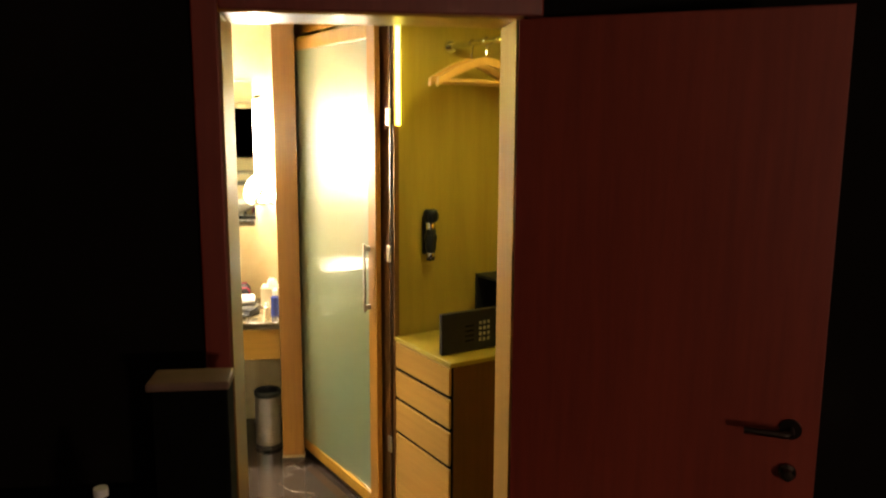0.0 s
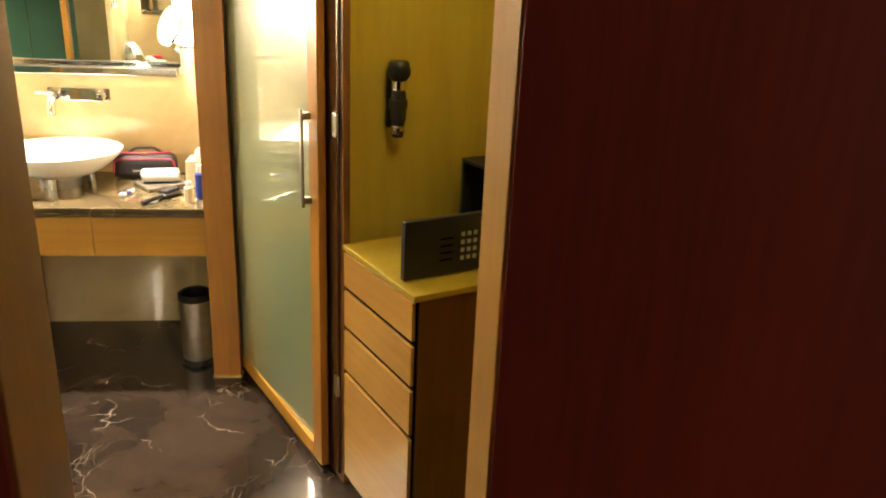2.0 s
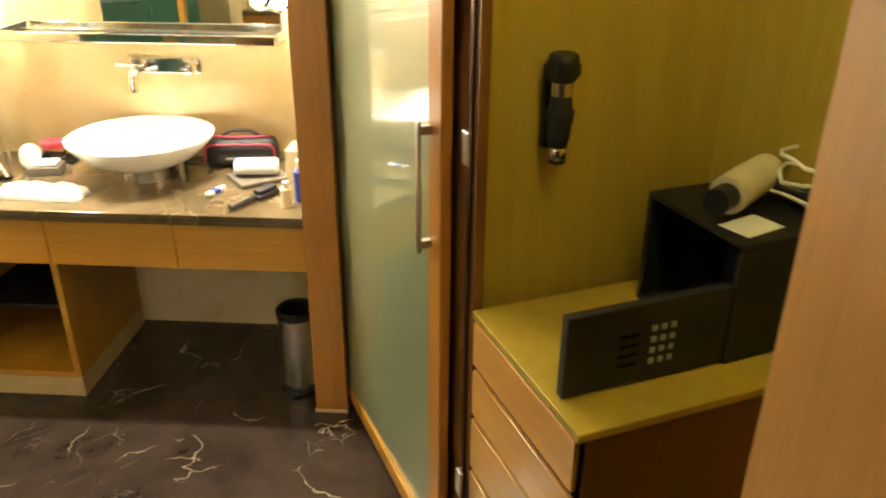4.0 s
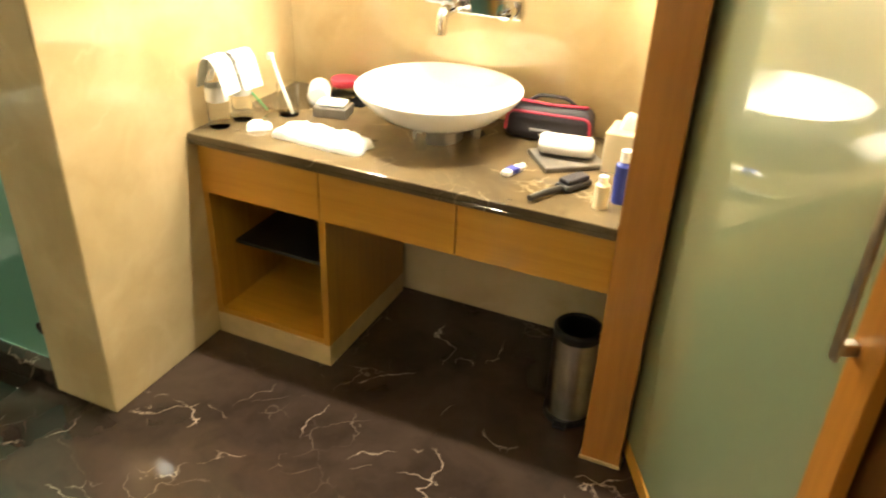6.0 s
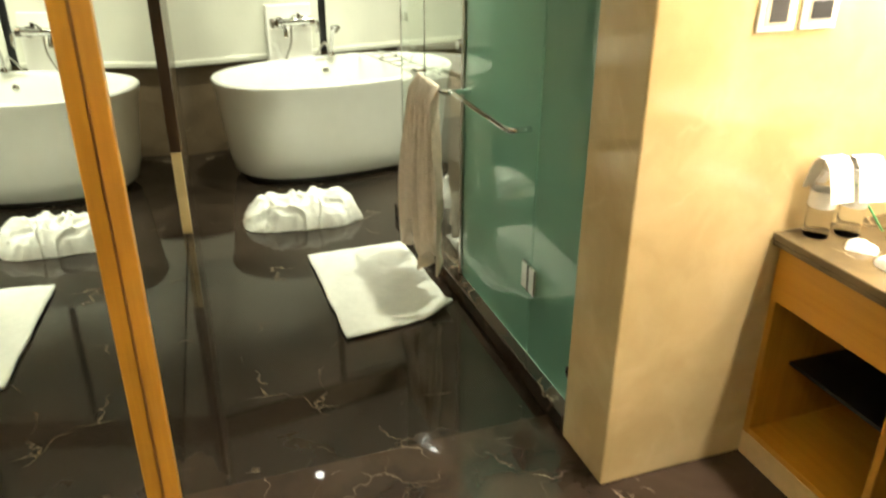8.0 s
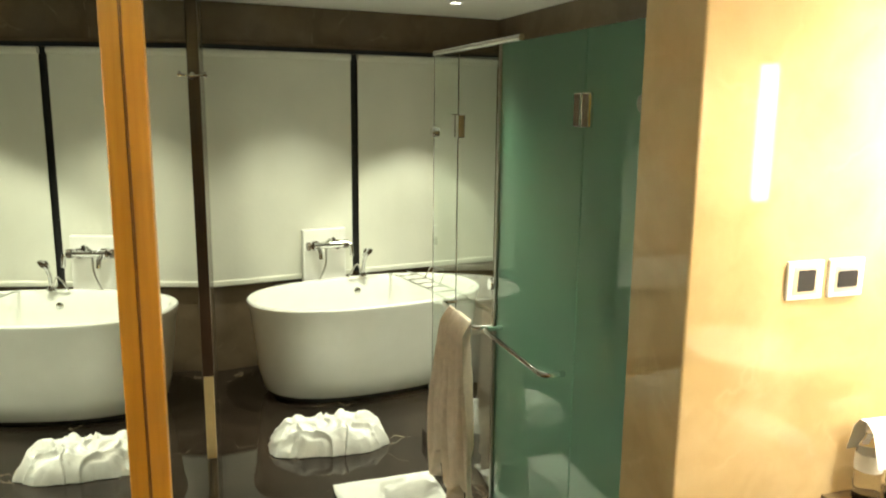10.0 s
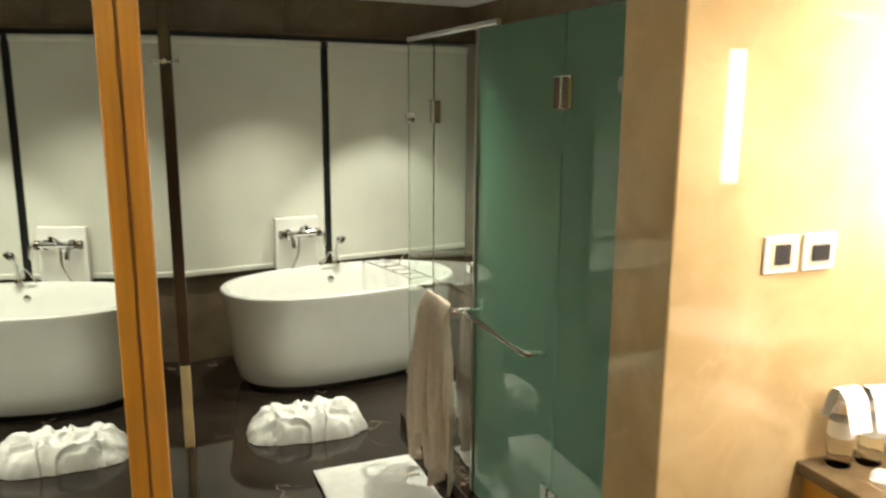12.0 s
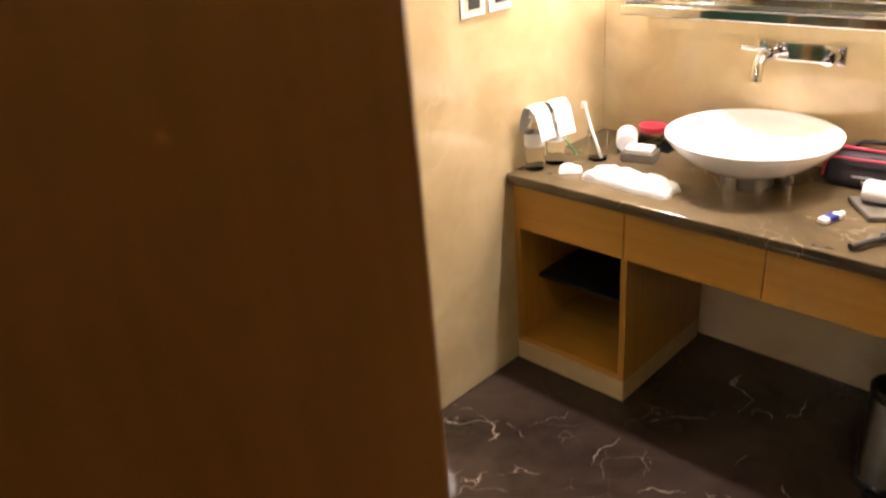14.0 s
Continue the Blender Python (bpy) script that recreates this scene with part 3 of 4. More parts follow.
def shower_head():
    h = thing("shower_head", "chrome overhead shower on a curved wall arm", "shower head", pose(-2.75, 4.36, 2.02))
    part("arm", arc_pipe([(0, 0, -0.08), (0, -0.10, 0.09), (0, -0.24, 0.12)], 0.011), M_CHROME, h, smooth=True)
    r = part("rose", lathe([(0, 0.02), (0.02, 0.02), (0.075, 0.0), (0.075, -0.012), (0, -0.012)], 28), M_CHROME, h, smooth=True)
    r.matrix_basis = pose(0, -0.26, 0.10, 12, 0, 0)
    part("flange", pipe([(0, -0.012, -0.08), (0, 0.0, -0.08)], 0.028, 18), M_CHROME, h, smooth=True)


shower_head()


def hanging_towel():
    t = thing("towel", "beige bath towel hanging in folds over a chrome bar", "towel", pose(-3.09, GY - 0.075, 0.84))
    bm = bmesh.new()
    nu, nv = 84, 44
    grid = []
    for j in range(nv + 1):
        f = j / nv
        row = []
        for i in range(nu + 1):
            a = i / nu
            spread = 0.25 + 0.25 * min(1, f * 1.5) ** 0.8
            x = (a - 0.5) * spread + 0.03 * f + 0.012 * math.sin(a * 31 + 2 * f) * f
            gather = math.sin(a * 23 + 0.8 * math.sin(3 * f))
            fold = 0.034 * (1 - 1.6 * abs(gather)) * (0.35 + f * 0.75) + 0.010 * math.sin(a * 61 + 4 * f)
            drop = -0.60 * f - 0.19 * abs(math.sin(a * 6.3 + 0.9)) ** 1.5 * f ** 3
            y = -0.026 - 0.03 * f + fold
            if f < 0.06:
                y, drop = -0.012 * (f / 0.06) + fold * 0.3, 0.016 * math.cos(f / 0.06 * math.pi / 2)
            row.append(bm.verts.new((x, y, drop)))
        grid.append(row)
    for j in range(nv):
        for i in range(nu):
            bm.faces.new((grid[j][i], grid[j][i + 1], grid[j + 1][i + 1], grid[j + 1][i]))
    ob = part("front_fall", bm, M_TOWEL_B, t, smooth=True)
    sol = ob.modifiers.new("thick", "SOLIDIFY")
    sol.thickness, sol.offset = 0.007, 0
    part("back_fall", box(-0.07, 0.012, -0.35, 0.07, 0.022, 0.008, 0.004), M_TOWEL_B, t)


hanging_towel()

# floor cloths


def cloth_heap(n, sx, sy, height, seed):
    """A dropped towel: sharp overlapping creases and a ragged outline, closed underneath."""
    bm = bmesh.new()
    rings, spokes = n, n * 3
    layers = []
    for i in range(1, rings + 1):
        f = i / rings
        ring = []
        for k in range(spokes):
            a = 2 * math.pi * k / spokes
            c, d = math.cos(a), math.sin(a)
            p = 3.2
            rad = (abs(c) ** p + abs(d) ** p) ** (-1 / p)
            rad *= 1 + 0.10 * noise.noise(Vector((c * 2.4, d * 2.4, seed))) + 0.05 * noise.noise(Vector((c * 9, d * 9, seed)))
            x, y = f * rad * c * sx / 2, f * rad * d * sy / 2
            q = Vector((x * 7, y * 7, seed))
            q += 0.7 * Vector((noise.noise(q * 1.3), noise.noise(q * 1.3 + Vector((5, 5, 0))), 0))
            ridge = 1 - 2.2 * abs(noise.noise(q))
            ridge2 = 1 - 2.2 * abs(noise.noise(q * 2.3 + Vector((3, 1, 8))))
            lump = noise.noise(q * 0.5)
            dome = min(1.0, (1 - f) * 3.4) ** 0.55
            z = height * dome * (0.52 + 0.24 * lump + 0.24 * ridge + 0.16 * ridge2)
            tuck = 0.012 * noise.noise(q * 3)
            ring.append(bm.verts.new((x + tuck, y + tuck, max(0.004, z))))
        layers.append(ring)
    tip = bm.verts.new((0, 0, sum(v.co.z for v in layers[0]) / spokes))
    low = [bm.verts.new((v.co.x * 0.97, v.co.y * 0.97, 0.0)) for v in layers[-1]]
    for k in range(spokes):
        m = (k + 1) % spokes
        bm.faces.new((tip, layers[0][k], layers[0][m]))
        for g, h in zip(layers, layers[1:] + [low]):
            bm.faces.new((g[k], h[k], h[m], g[m]))
    bm.faces.new(low[::-1])
    return bm


heap = tagged(part("crumpled_towel", cloth_heap(44, 0.60, 0.36, 0.145, 3.1), M_TOWEL, smooth=True), "crumpled white towel dropped on the dark floor", "towel")
heap.matrix_basis = pose(-3.86, 2.84, 0, 0, 0, 82)
bm = bmesh.new()
NM = 24
top = []
for i in range(NM + 1):
    row = []
    for j in range(NM + 1):
        u, v = i / NM, j / NM
        # the end nearest the vanity bows back towards one corner, which curls up
        x = -0.385 + u * (0.765 - 0.085 * v ** 2) + 0.006 * noise.noise(Vector((v * 5, 3, 1)))
        y = 0.46 * (v - 0.5) + 0.005 * noise.noise(Vector((u * 6, 7, 4)))
        curl = 0.034 * max(0.0, u - 0.86) / 0.14 * max(0.0, v - 0.72) / 0.28
        row.append(bm.verts.new((x, y, 0.010 + curl + 0.004 * noise.noise(Vector((i * 0.4, j * 0.4, 2))))))
    top.append(row)
for i in range(NM):
    for j in range(NM):
        bm.faces.new((top[i][j], top[i + 1][j], top[i + 1][j + 1], top[i][j + 1]))
mat_ob = tagged(part("bath_mat", bm, M_TOWEL, smooth=True), "white terry bath mat spread on the floor", "bath mat")
mat_ob.matrix_basis = pose(-2.985, 3.02, 0.0, 0, 0, 0.7)
sm = mat_ob.modifiers.new("thick", "SOLIDIFY")
sm.thickness, sm.offset = 0.008, -1

# ---- ceiling downlights ----


def downlight(x, y, m):
    d = thing("ceiling_light", "small round recessed ceiling downlight, switched on", "downlight", pose(x, y, CEIL), group="recessed ceiling downlights")
    part("trim_ring", lathe([(0.030, -0.001), (0.046, -0.001), (0.046, -0.005), (0.036, -0.009), (0.030, -0.004)], 28), M_WHITE, d, smooth=True)
    part("lens", lathe([(0, -0.003), (0.029, -0.003)], 24), m, d)


for lx, ly in DOWN_TUB:
    downlight(lx, ly, M_DISC_C)
downlight(*DOWN_SHOWER, glow("lit_disc_dim", (0.95, 1.0, 0.85), 6.0))
for lx, ly in DOWN_VANITY:
    downlight(lx, ly, M_DISC_W)

# ---- vanity ----
TOPZ, VX0, VX1, VY0, VY1 = 0.741, -1.598, -0.307, 3.752, 4.333


def vanity():
    c = thing("vanity_counter", "dark brown polished stone counter on a honey wood apron", "counter")
    part("stone_top", box(VX0, VY0, TOPZ - 0.022, VX1, VY1, TOPZ, 0.004), M_COUNTER, c)
    part("edge_band", box(VX0, VY0 + 0.004, TOPZ - 0.038, VX1, VY0 + 0.05, TOPZ - 0.023, 0.003), M_COUNTER, c)
    w = (VX1 - VX0) / 3
    for i in range(3):
        part("apron_panel", box(VX0 + w * i + 0.0015, 3.785, 0.535, VX0 + w * (i + 1) - 0.0015, 3.805, TOPZ - 0.039, 0.0015), M_HONEY_X, c)
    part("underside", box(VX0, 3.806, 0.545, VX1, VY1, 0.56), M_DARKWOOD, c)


vanity()


def vanity_cabinet():
    c = thing("vanity_cabinet", "open honey wood cabinet under the counter with one dark shelf", "cabinet")
    x0, x1, y0, y1, z0, z1 = VX0, -1.155, 3.79, 4.31, 0.0, 0.534
    part("side", box(x0, y0, 0.08, x0 + 0.022, y1, z1), M_HONEY, c)
    part("side", box(x1 - 0.022, y0, 0.08, x1, y1, z1), M_HONEY, c)
    part("bottom", box(x0 + 0.022, y0 + 0.002, 0.08, x1 - 0.022, y1, 0.1), M_HONEY_X, c)
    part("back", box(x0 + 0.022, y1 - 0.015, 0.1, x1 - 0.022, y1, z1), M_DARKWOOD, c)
    part("shelf", box(x0 + 0.022, y0 + 0.10, 0.305, x1 - 0.022, y1 - 0.015, 0.317), M_BLACK, c, "dark shelf")
    part("plinth", box(x0, y0, 0, x1, y1, 0.079), M_PLINTH, c, "cream plinth")


vanity_cabinet()


def basin():
    b = thing("washbasin", "white round ceramic vessel basin standing on chrome feet", "washbasin", pose(-0.935, 4.09, TOPZ))
    prof = [(0, 0.042), (0.07, 0.042), (0.13, 0.055), (0.19, 0.088), (0.232, 0.128), (0.247, 0.150), (0.247, 0.156), (0.240, 0.158), (0.234, 0.154), (0.218, 0.132), (0.178, 0.098), (0.12, 0.068), (0.05, 0.056), (0, 0.054)]
    part("bowl", lathe(prof, 64), M_CERAMIC, b, smooth=True)
    for k in range(3):
        a = radians(-90 + 120 * k)
        part("foot", cyl(0.115 * math.cos(a), 0.115 * math.sin(a), 0, 0.054, 0.017, 18), M_CHROME, b, "chrome foot", True)
    part("pedestal", cyl(0, 0, 0, 0.044, 0.075, 32), M_STEEL, b, "steel collar", True)
    part("drain", lathe([(0, 0.060), (0.022, 0.060), (0.022, 0.056)], 20), M_CHROME, b, smooth=True)


basin()


def wall_tap():
    t = thing("basin_tap", "chrome wall-mounted basin tap with a lever and long spout", "tap", pose(-0.91, 4.333, 1.085))
    part("back_plate", box(-0.13, -0.012, -0.028, 0.13, 0, 0.028, 0.004), M_CHROME, t)
    part("spout", arc_pipe([(-0.085, -0.012, -0.008), (-0.085, -0.105, -0.012), (-0.085, -0.112, -0.075)], 0.018, 14), M_CHROME, t, smooth=True)
    for x in (-0.09, 0.09):
        k = part("rosette", lathe([(0, 0), (0.030, 0), (0.030, 0.012), (0.024, 0.035), (0, 0.038)], 22), M_CHROME, t, smooth=True)
        k.matrix_basis = pose(x, -0.012, 0, 90)
    part("lever", pipe([(-0.09, -0.045, 0.005), (-0.16, -0.06, 0.012)], 0.007), M_CHROME, t, smooth=True)
    part("lever", pipe([(0.09, -0.045, 0.0), (0.09, -0.085, 0.006)], 0.006), M_CHROME, t, smooth=True)


wall_tap()
dp = tagged(part("drain_pipe", arc_pipe([(-0.93, 4.08, 0.56), (-0.93, 4.08, 0.44), (-0.93, 4.2, 0.42), (-0.93, 4.333, 0.46)], 0.018, 14), M_CHROME, smooth=True), "chrome drain trap under the counter", "drain pipe")


def wall_mirror():
    m = thing("wall_mirror", "wide vanity mirror with a chrome and glass ledge below", "mirror", pose(0, 4.333, 0))
    part("backing", box(-1.475, -0.016, 1.19, -0.465, 0, 1.99, 0.003), M_STEEL, m, "steel backing")
    part("mirror_glass", box(-1.47, -0.021, 1.21, -0.47, -0.0165, 1.985), M_MIRROR, m)
    led = part("ledge", box(-1.45, -0.135, 1.198, -0.46, -0.022, 1.206, 0.001), M_CLEAR, m, "glass ledge")
    for x in (-1.455, -0.462):
        part("side_cheek", box(x, -0.12, 1.192, x + 0.006, -0.022, 1.222, 0.001), M_STEEL, m)
    part("ledge_rail", box(-1.45, -0.150, 1.188, -0.46, -0.136, 1.220, 0.003), M_CHROME, led)


wall_mirror()


def sconce(x, y):
    s = thing("wall_lamp", "lit vertical glass tube wall lamp with chrome ends", "wall lamp", pose(x, y, 0), group="tube lamps beside the mirror")
    part("tube", lathe([(0, 1.335), (0.030, 1.335), (0.034, 1.345), (0.034, 1.87), (0.030, 1.88), (0, 1.88)], 24), M_TUBE, s, "glowing white glass tube", True)
    part("end_cap", cyl(0, 0, 1.312, 1.334, 0.038, 24), M_CHROME, s, smooth=True)
    part("end_cap", cyl(0, 0, 1.881, 1.903, 0.038, 24), M_CHROME, s, smooth=True)
    part("bracket", box(-0.014, 0.02, 1.316, 0.014, 4.333 - y, 1.332, 0.002), M_CHROME, s)


sconce(-1.535, 4.135)
sconce(-0.41, 4.135)


def shaving_mirror():
    s = thing("shaving_mirror", "round chrome magnifying mirror on a folding wall arm", "shaving mirror", pose(-0.318, 4.02, 1.33))
    part("wall_plate", box(-0.01, -0.03, -0.06, 0.008, 0.03, 0.06, 0.004), M_CHROME, s)
    part("arm", arc_pipe([(-0.01, 0, 0), (-0.07, -0.04, 0), (-0.12, 0.02, 0.02)], 0.007), M_CHROME, s, smooth=True)
    d = part("disc", lathe([(0, -0.008), (0.078, -0.008), (0.085, 0), (0.078, 0.008), (0, 0.008)], 36), M_CHROME, s, smooth=True)
    d.matrix_basis = pose(-0.125, 0.02, 0.075, 70, 0, -50)


shaving_mirror()


def switch(y, n):
    s = thing("light_switch", "cream square switch plate with a dark rocker", "light switch", pose(-1.60, y, 1.311), group="switches on the partition")
    part("plate", box(0.0, -0.052, -0.047, 0.009, 0.052, 0.047, 0.003), M_PAPER, s)
    part("inner_frame", box(0.0092, -0.036, -0.034, 0.0105, 0.036, 0.034, 0.0006), M_CREAM, s)
    part("rocker", box(0.0107, -0.024, -0.026, 0.012, 0.026, 0.026, 0.0006), M_BLACK if n == 0 else M_GREYKEY, s, "dark rocker")
    if n:
        part("socket_face", box(0.0122, -0.03, -0.022, 0.0132, 0.030, 0.018, 0.0004), M_BLACK, s)


switch(3.630, 0)
switch(3.752, 1)


def bin_():
    b = thing("waste_bin", "brushed steel pedal bin with black rim and base", "bin", pose(-0.395, 3.925, 0))
    part("body", lathe([(0.068, 0.02), (0.068, 0.295)], 36), M_STEEL, b, smooth=True)
    part("rim", lathe([(0.069, 0.293), (0.072, 0.298), (0.072, 0.318), (0.064, 0.325), (0.058, 0.318), (0.058, 0.2), (0, 0.2)], 36), M_BLACK, b, "black rim", True)
    part("base", lathe([(0, 0), (0.072, 0), (0.072, 0.018), (0.068, 0.024), (0, 0.024)], 36), M_BLACK, b, "black base", True)
    part("pedal", box(-0.02, -0.095, 0.006, 0.02, -0.068, 0.016, 0.003), M_BLACK, b)


bin_()

# ---- things on the counter ----
Z = TOPZ


def water_bottle(x, y, z=Z):
    b = thing("water_bottle", "small clear plastic water bottle with label", "bottle", pose(x, y, z) @ Matrix.Scale(1.1, 4), group="water bottles")
    part("body", lathe([(0, 0), (0.027, 0.0), (0.030, 0.006), (0.028, 0.03), (0.030, 0.04), (0.028, 0.06), (0.030, 0.075), (0.029, 0.12), (0.015, 0.15), (0.012, 0.165), (0, 0.165)], 24), M_BOTTLE, b, smooth=True)
    part("label", lathe([(0.0305, 0.075), (0.0305, 0.115)], 24), M_PAPER, b, smooth=True)
    part("cap", cyl(0, 0, 0.163, 0.18, 0.014, 16), M_PAPER, b, smooth=True)


water_bottle(-1.545, 3.84)
water_bottle(-1.525, 3.925)


def paper_hood(x, y, rz):
    bm = bmesh.new()
    pts = [(-0.035, 0.115), (-0.022, 0.178), (-0.008, 0.196), (0.01, 0.196), (0.028, 0.176), (0.05, 0.10)]
    rows = [[bm.verts.new((px + d, w, pz)) for px, pz in pts] for w, d in ((-0.033, 0.0), (0.033, 0.006))]
    for i in range(len(pts) - 1):
        bm.faces.new((rows[0][i], rows[0][i + 1], rows[1][i + 1], rows[1][i]))
    o = tagged(part("paper_card", bm, M_PAPER), "white paper card folded over a water bottle", "card", group="cards over the water bottles")
    o.matrix_basis = pose(x, y, Z, 0, 0, rz) @ Matrix.Scale(1.1, 4)
    s = o.modifiers.new("thick", "SOLIDIFY")
    s.thickness = 0.001


paper_hood(-1.545, 3.84, 4)
paper_hood(-1.525, 3.925, -6)


def tumbler():
    g = thing("glass_tumbler", "clear glass tumbler standing on the counter", "glass", pose(-1.425, 4.03, Z))
    part("glass_wall", lathe([(0, 0), (0.030, 0), (0.034, 0.1), (0.032, 0.1), (0.028, 0.008), (0, 0.008)], 28), M_BOTTLE, g, smooth=True)
    t = thing("toothbrush", "white and pink toothbrush leaning in the glass", "toothbrush", pose(-1.425, 4.03, Z + 0.012))
    part("handle", pipe([(0.024, -0.015, 0), (-0.03, 0.0, 0.10), (-0.062, 0.012, 0.165)], 0.005, 8), M_PAPER, t, smooth=True)
    part("bristles", box(-0.075, 0.006, 0.152, -0.056, 0.018, 0.172, 0.002), M_PAPER, t)
    t2 = thing("green_straw", "thin green plastic stick beside the bottles", "stick")
    part("stick", pipe([(-1.50, 4.02, Z + 0.005), (-1.56, 3.96, Z + 0.12)], 0.003, 8), M_GREEN, t2)


tumbler()


def soap_tray():
    s = thing("amenity_box", "small dark box holding white soap packets", "box", pose(-1.305, 4.10, Z, 0, 0, 12))
    part("tray", box(-0.055, -0.04, 0, 0.055, 0.04, 0.032, 0.003), M_SLATE, s)
    part("packet", box(-0.045, -0.032, 0.033, 0.045, 0.03, 0.046, 0.006), M_PAPER, s, "white packet")


soap_tray()
roll = lathe([(0, -0.05), (0.03, -0.05), (0.036, -0.042), (0.036, 0.042), (0.03, 0.05), (0, 0.05)], 24)
bmesh.ops.transform(roll, matrix=pose(0, 0, 0.037, 90, 0, 30), verts=roll.verts[:])
tagged(part("rolled_flannel", roll, M_TOWEL, smooth=True), "small rolled white flannel", "towel").matrix_basis = pose(-1.40, 4.17, Z)


def red_bowl():
    b = thing("lidded_bowl", "small glass bowl with a red rim", "bowl", pose(-1.345, 4.245, Z))
    part("tray", box(-0.07, -0.05, 0, 0.09, 0.05, 0.008, 0.002), M_DARK, b, "dark slate tray")
    part("bowl", lathe([(0, 0.009), (0.030, 0.009), (0.045, 0.055), (0.043, 0.055), (0.026, 0.015), (0, 0.015)], 28), M_BOTTLE, b, smooth=True)
    part("red_band", lathe([(0.0455, 0.052), (0.047, 0.056), (0.047, 0.074), (0.030, 0.078), (0, 0.074)], 28), M_RED_P, b, "red lid", True)


red_bowl()
cl = tagged(part("face_cloth", crumple(60, 30, 0.31, 0.13, 0.026, 7.7, 2.4, False), M_TOWEL, smooth=True), "white face cloth lying folded on the counter", "towel")
cl.matrix_basis = pose(-1.215, 3.895, Z, 0, 0, -3)
ct = tagged(part("crumpled_tissue", crumple(16, 12, 0.075, 0.05, 0.03, 2.2, 4.0), M_PAPER, smooth=True), "crumpled white tissue on the counter", "tissue")
ct.matrix_basis = pose(-1.435, 3.885, Z, 0, 0, 40)


def wash_bag():
    b = thing("wash_bag", "black toiletry bag with crimson piping", "toiletry bag", pose(-0.635, 4.255, Z, 0, 0, 6))
    bm = box(-0.13, -0.06, 0, 0.13, 0.06, 0.10, 0.03, seg=4)
    for v in bm.verts:
        if v.co.z > 0.05:
            v.co.y *= 0.72
            v.co.z += 0.008 * math.sin(v.co.x * 26)
        v.co += 0.004 * Vector((noise.noise(v.co * 20), noise.noise(v.co * 20 + Vector((9, 0, 0))), 0))
    part("body", bm, M_BAG, b, smooth=True)
    part("piping", arc_pipe([(-0.127, -0.058, 0.03), (-0.122, -0.052, 0.088), (0.122, -0.052, 0.088), (0.127, -0.058, 0.03)], 0.004), M_PINK, b, "crimson piping", True)
    part("zip", pipe([(-0.11, -0.01, 0.110), (0, -0.01, 0.104), (0.11, -0.01, 0.110)], 0.005), M_PINK, b, "crimson zip", True)
    part("strap", arc_pipe([(-0.07, 0.0, 0.107), (-0.04, 0.0, 0.128), (0.04, 0.0, 0.128), (0.07, 0.0, 0.107)], 0.006), M_BAG, b, smooth=True)
    for i, (w, x) in enumerate(((0.06, -0.02), (0.045, 0.0))):
        part("print_bar", box(x - w / 2, -0.0635, 0.036 - 0.014 * i, x + w / 2, -0.0605, 0.043 - 0.014 * i), M_GREYKEY, b, "pale print")


wash_bag()


def towel_tray():
    t = thing("amenity_tray", "square dark slate tray on the counter", "tray", pose(-0.535, 4.095, Z, 0, 0, 38))
    part("tray", box(-0.09, -0.075, 0, 0.09, 0.075, 0.016, 0.004), M_SLATE, t)
    r = lathe([(0, -0.075), (0.026, -0.075), (0.033, -0.066), (0.034, 0.066), (0.027, 0.075), (0, 0.075)], 24)
    bmesh.ops.transform(r, matrix=pose(0, 0, 0.035, 0, 90, 0) @ Matrix.Diagonal((0.85, 1.2, 1, 1)), verts=r.verts[:])
    o = tagged(part("rolled_towel", r, M_TOWEL, smooth=True), "rolled white hand towel on a dark slate tray", "towel")
    o.matrix_basis = pose(-0.54, 4.10, Z + 0.011, 0, 0, 8)


towel_tray()


def hair_brush():
    b = thing("hair_brush", "black hair brush lying on the counter", "brush", pose(-0.485, 3.895, Z + 0.012, 0, 0, 62))
    part("handle", pipe([(-0.12, 0, 0), (-0.06, 0, 0.002), (-0.01, 0, 0)], 0.009, 10), M_BLACK, b, smooth=True)
    bm = box(-0.01, -0.024, -0.01, 0.09, 0.024, 0.008, 0.008, seg=3)
    part("head", bm, M_BLACK, b, smooth=True)
    part("bristles", box(0.0, -0.018, 0.008, 0.08, 0.018, 0.022, 0.004), M_BAG, b)


hair_brush()


def lotion(x, y, h, r, m, name, label):
    b = thing(name, label, "bottle", pose(x, y, Z))
    part("body", lathe([(0, 0), (r, 0), (r, h * 0.72), (r * 0.55, h * 0.8), (0, h * 0.8)], 24), m, b, smooth=True)
    part("cap", lathe([(0, h * 0.78), (r * 0.6, h * 0.78), (r * 0.6, h), (0, h)], 20), M_PAPER, b, "white cap", True)


lotion(-0.375, 3.85, 0.085, 0.018, M_CREAM, "lotion_bottle", "small cream lotion bottle with white cap")
lotion(-0.338, 3.905, 0.14, 0.022, M_BLUE, "spray_can", "slim blue spray can with white cap")


def tissue_box():
    t = thing("tissue_box", "beige stone tissue box with a tissue pulled up", "tissue box", pose(-0.372, 4.13, Z))
    part("box", box(-0.058, -0.058, 0, 0.058, 0.058, 0.115, 0.004), M_CREAM, t)
    k = part("tissue", crumple(14, 10, 0.06, 0.04, 0.055, 5.3, 4.0), M_PAPER, t, "white tissue", True)
    k.matrix_basis = pose(0.0, 0, 0.1155)


tissue_box()


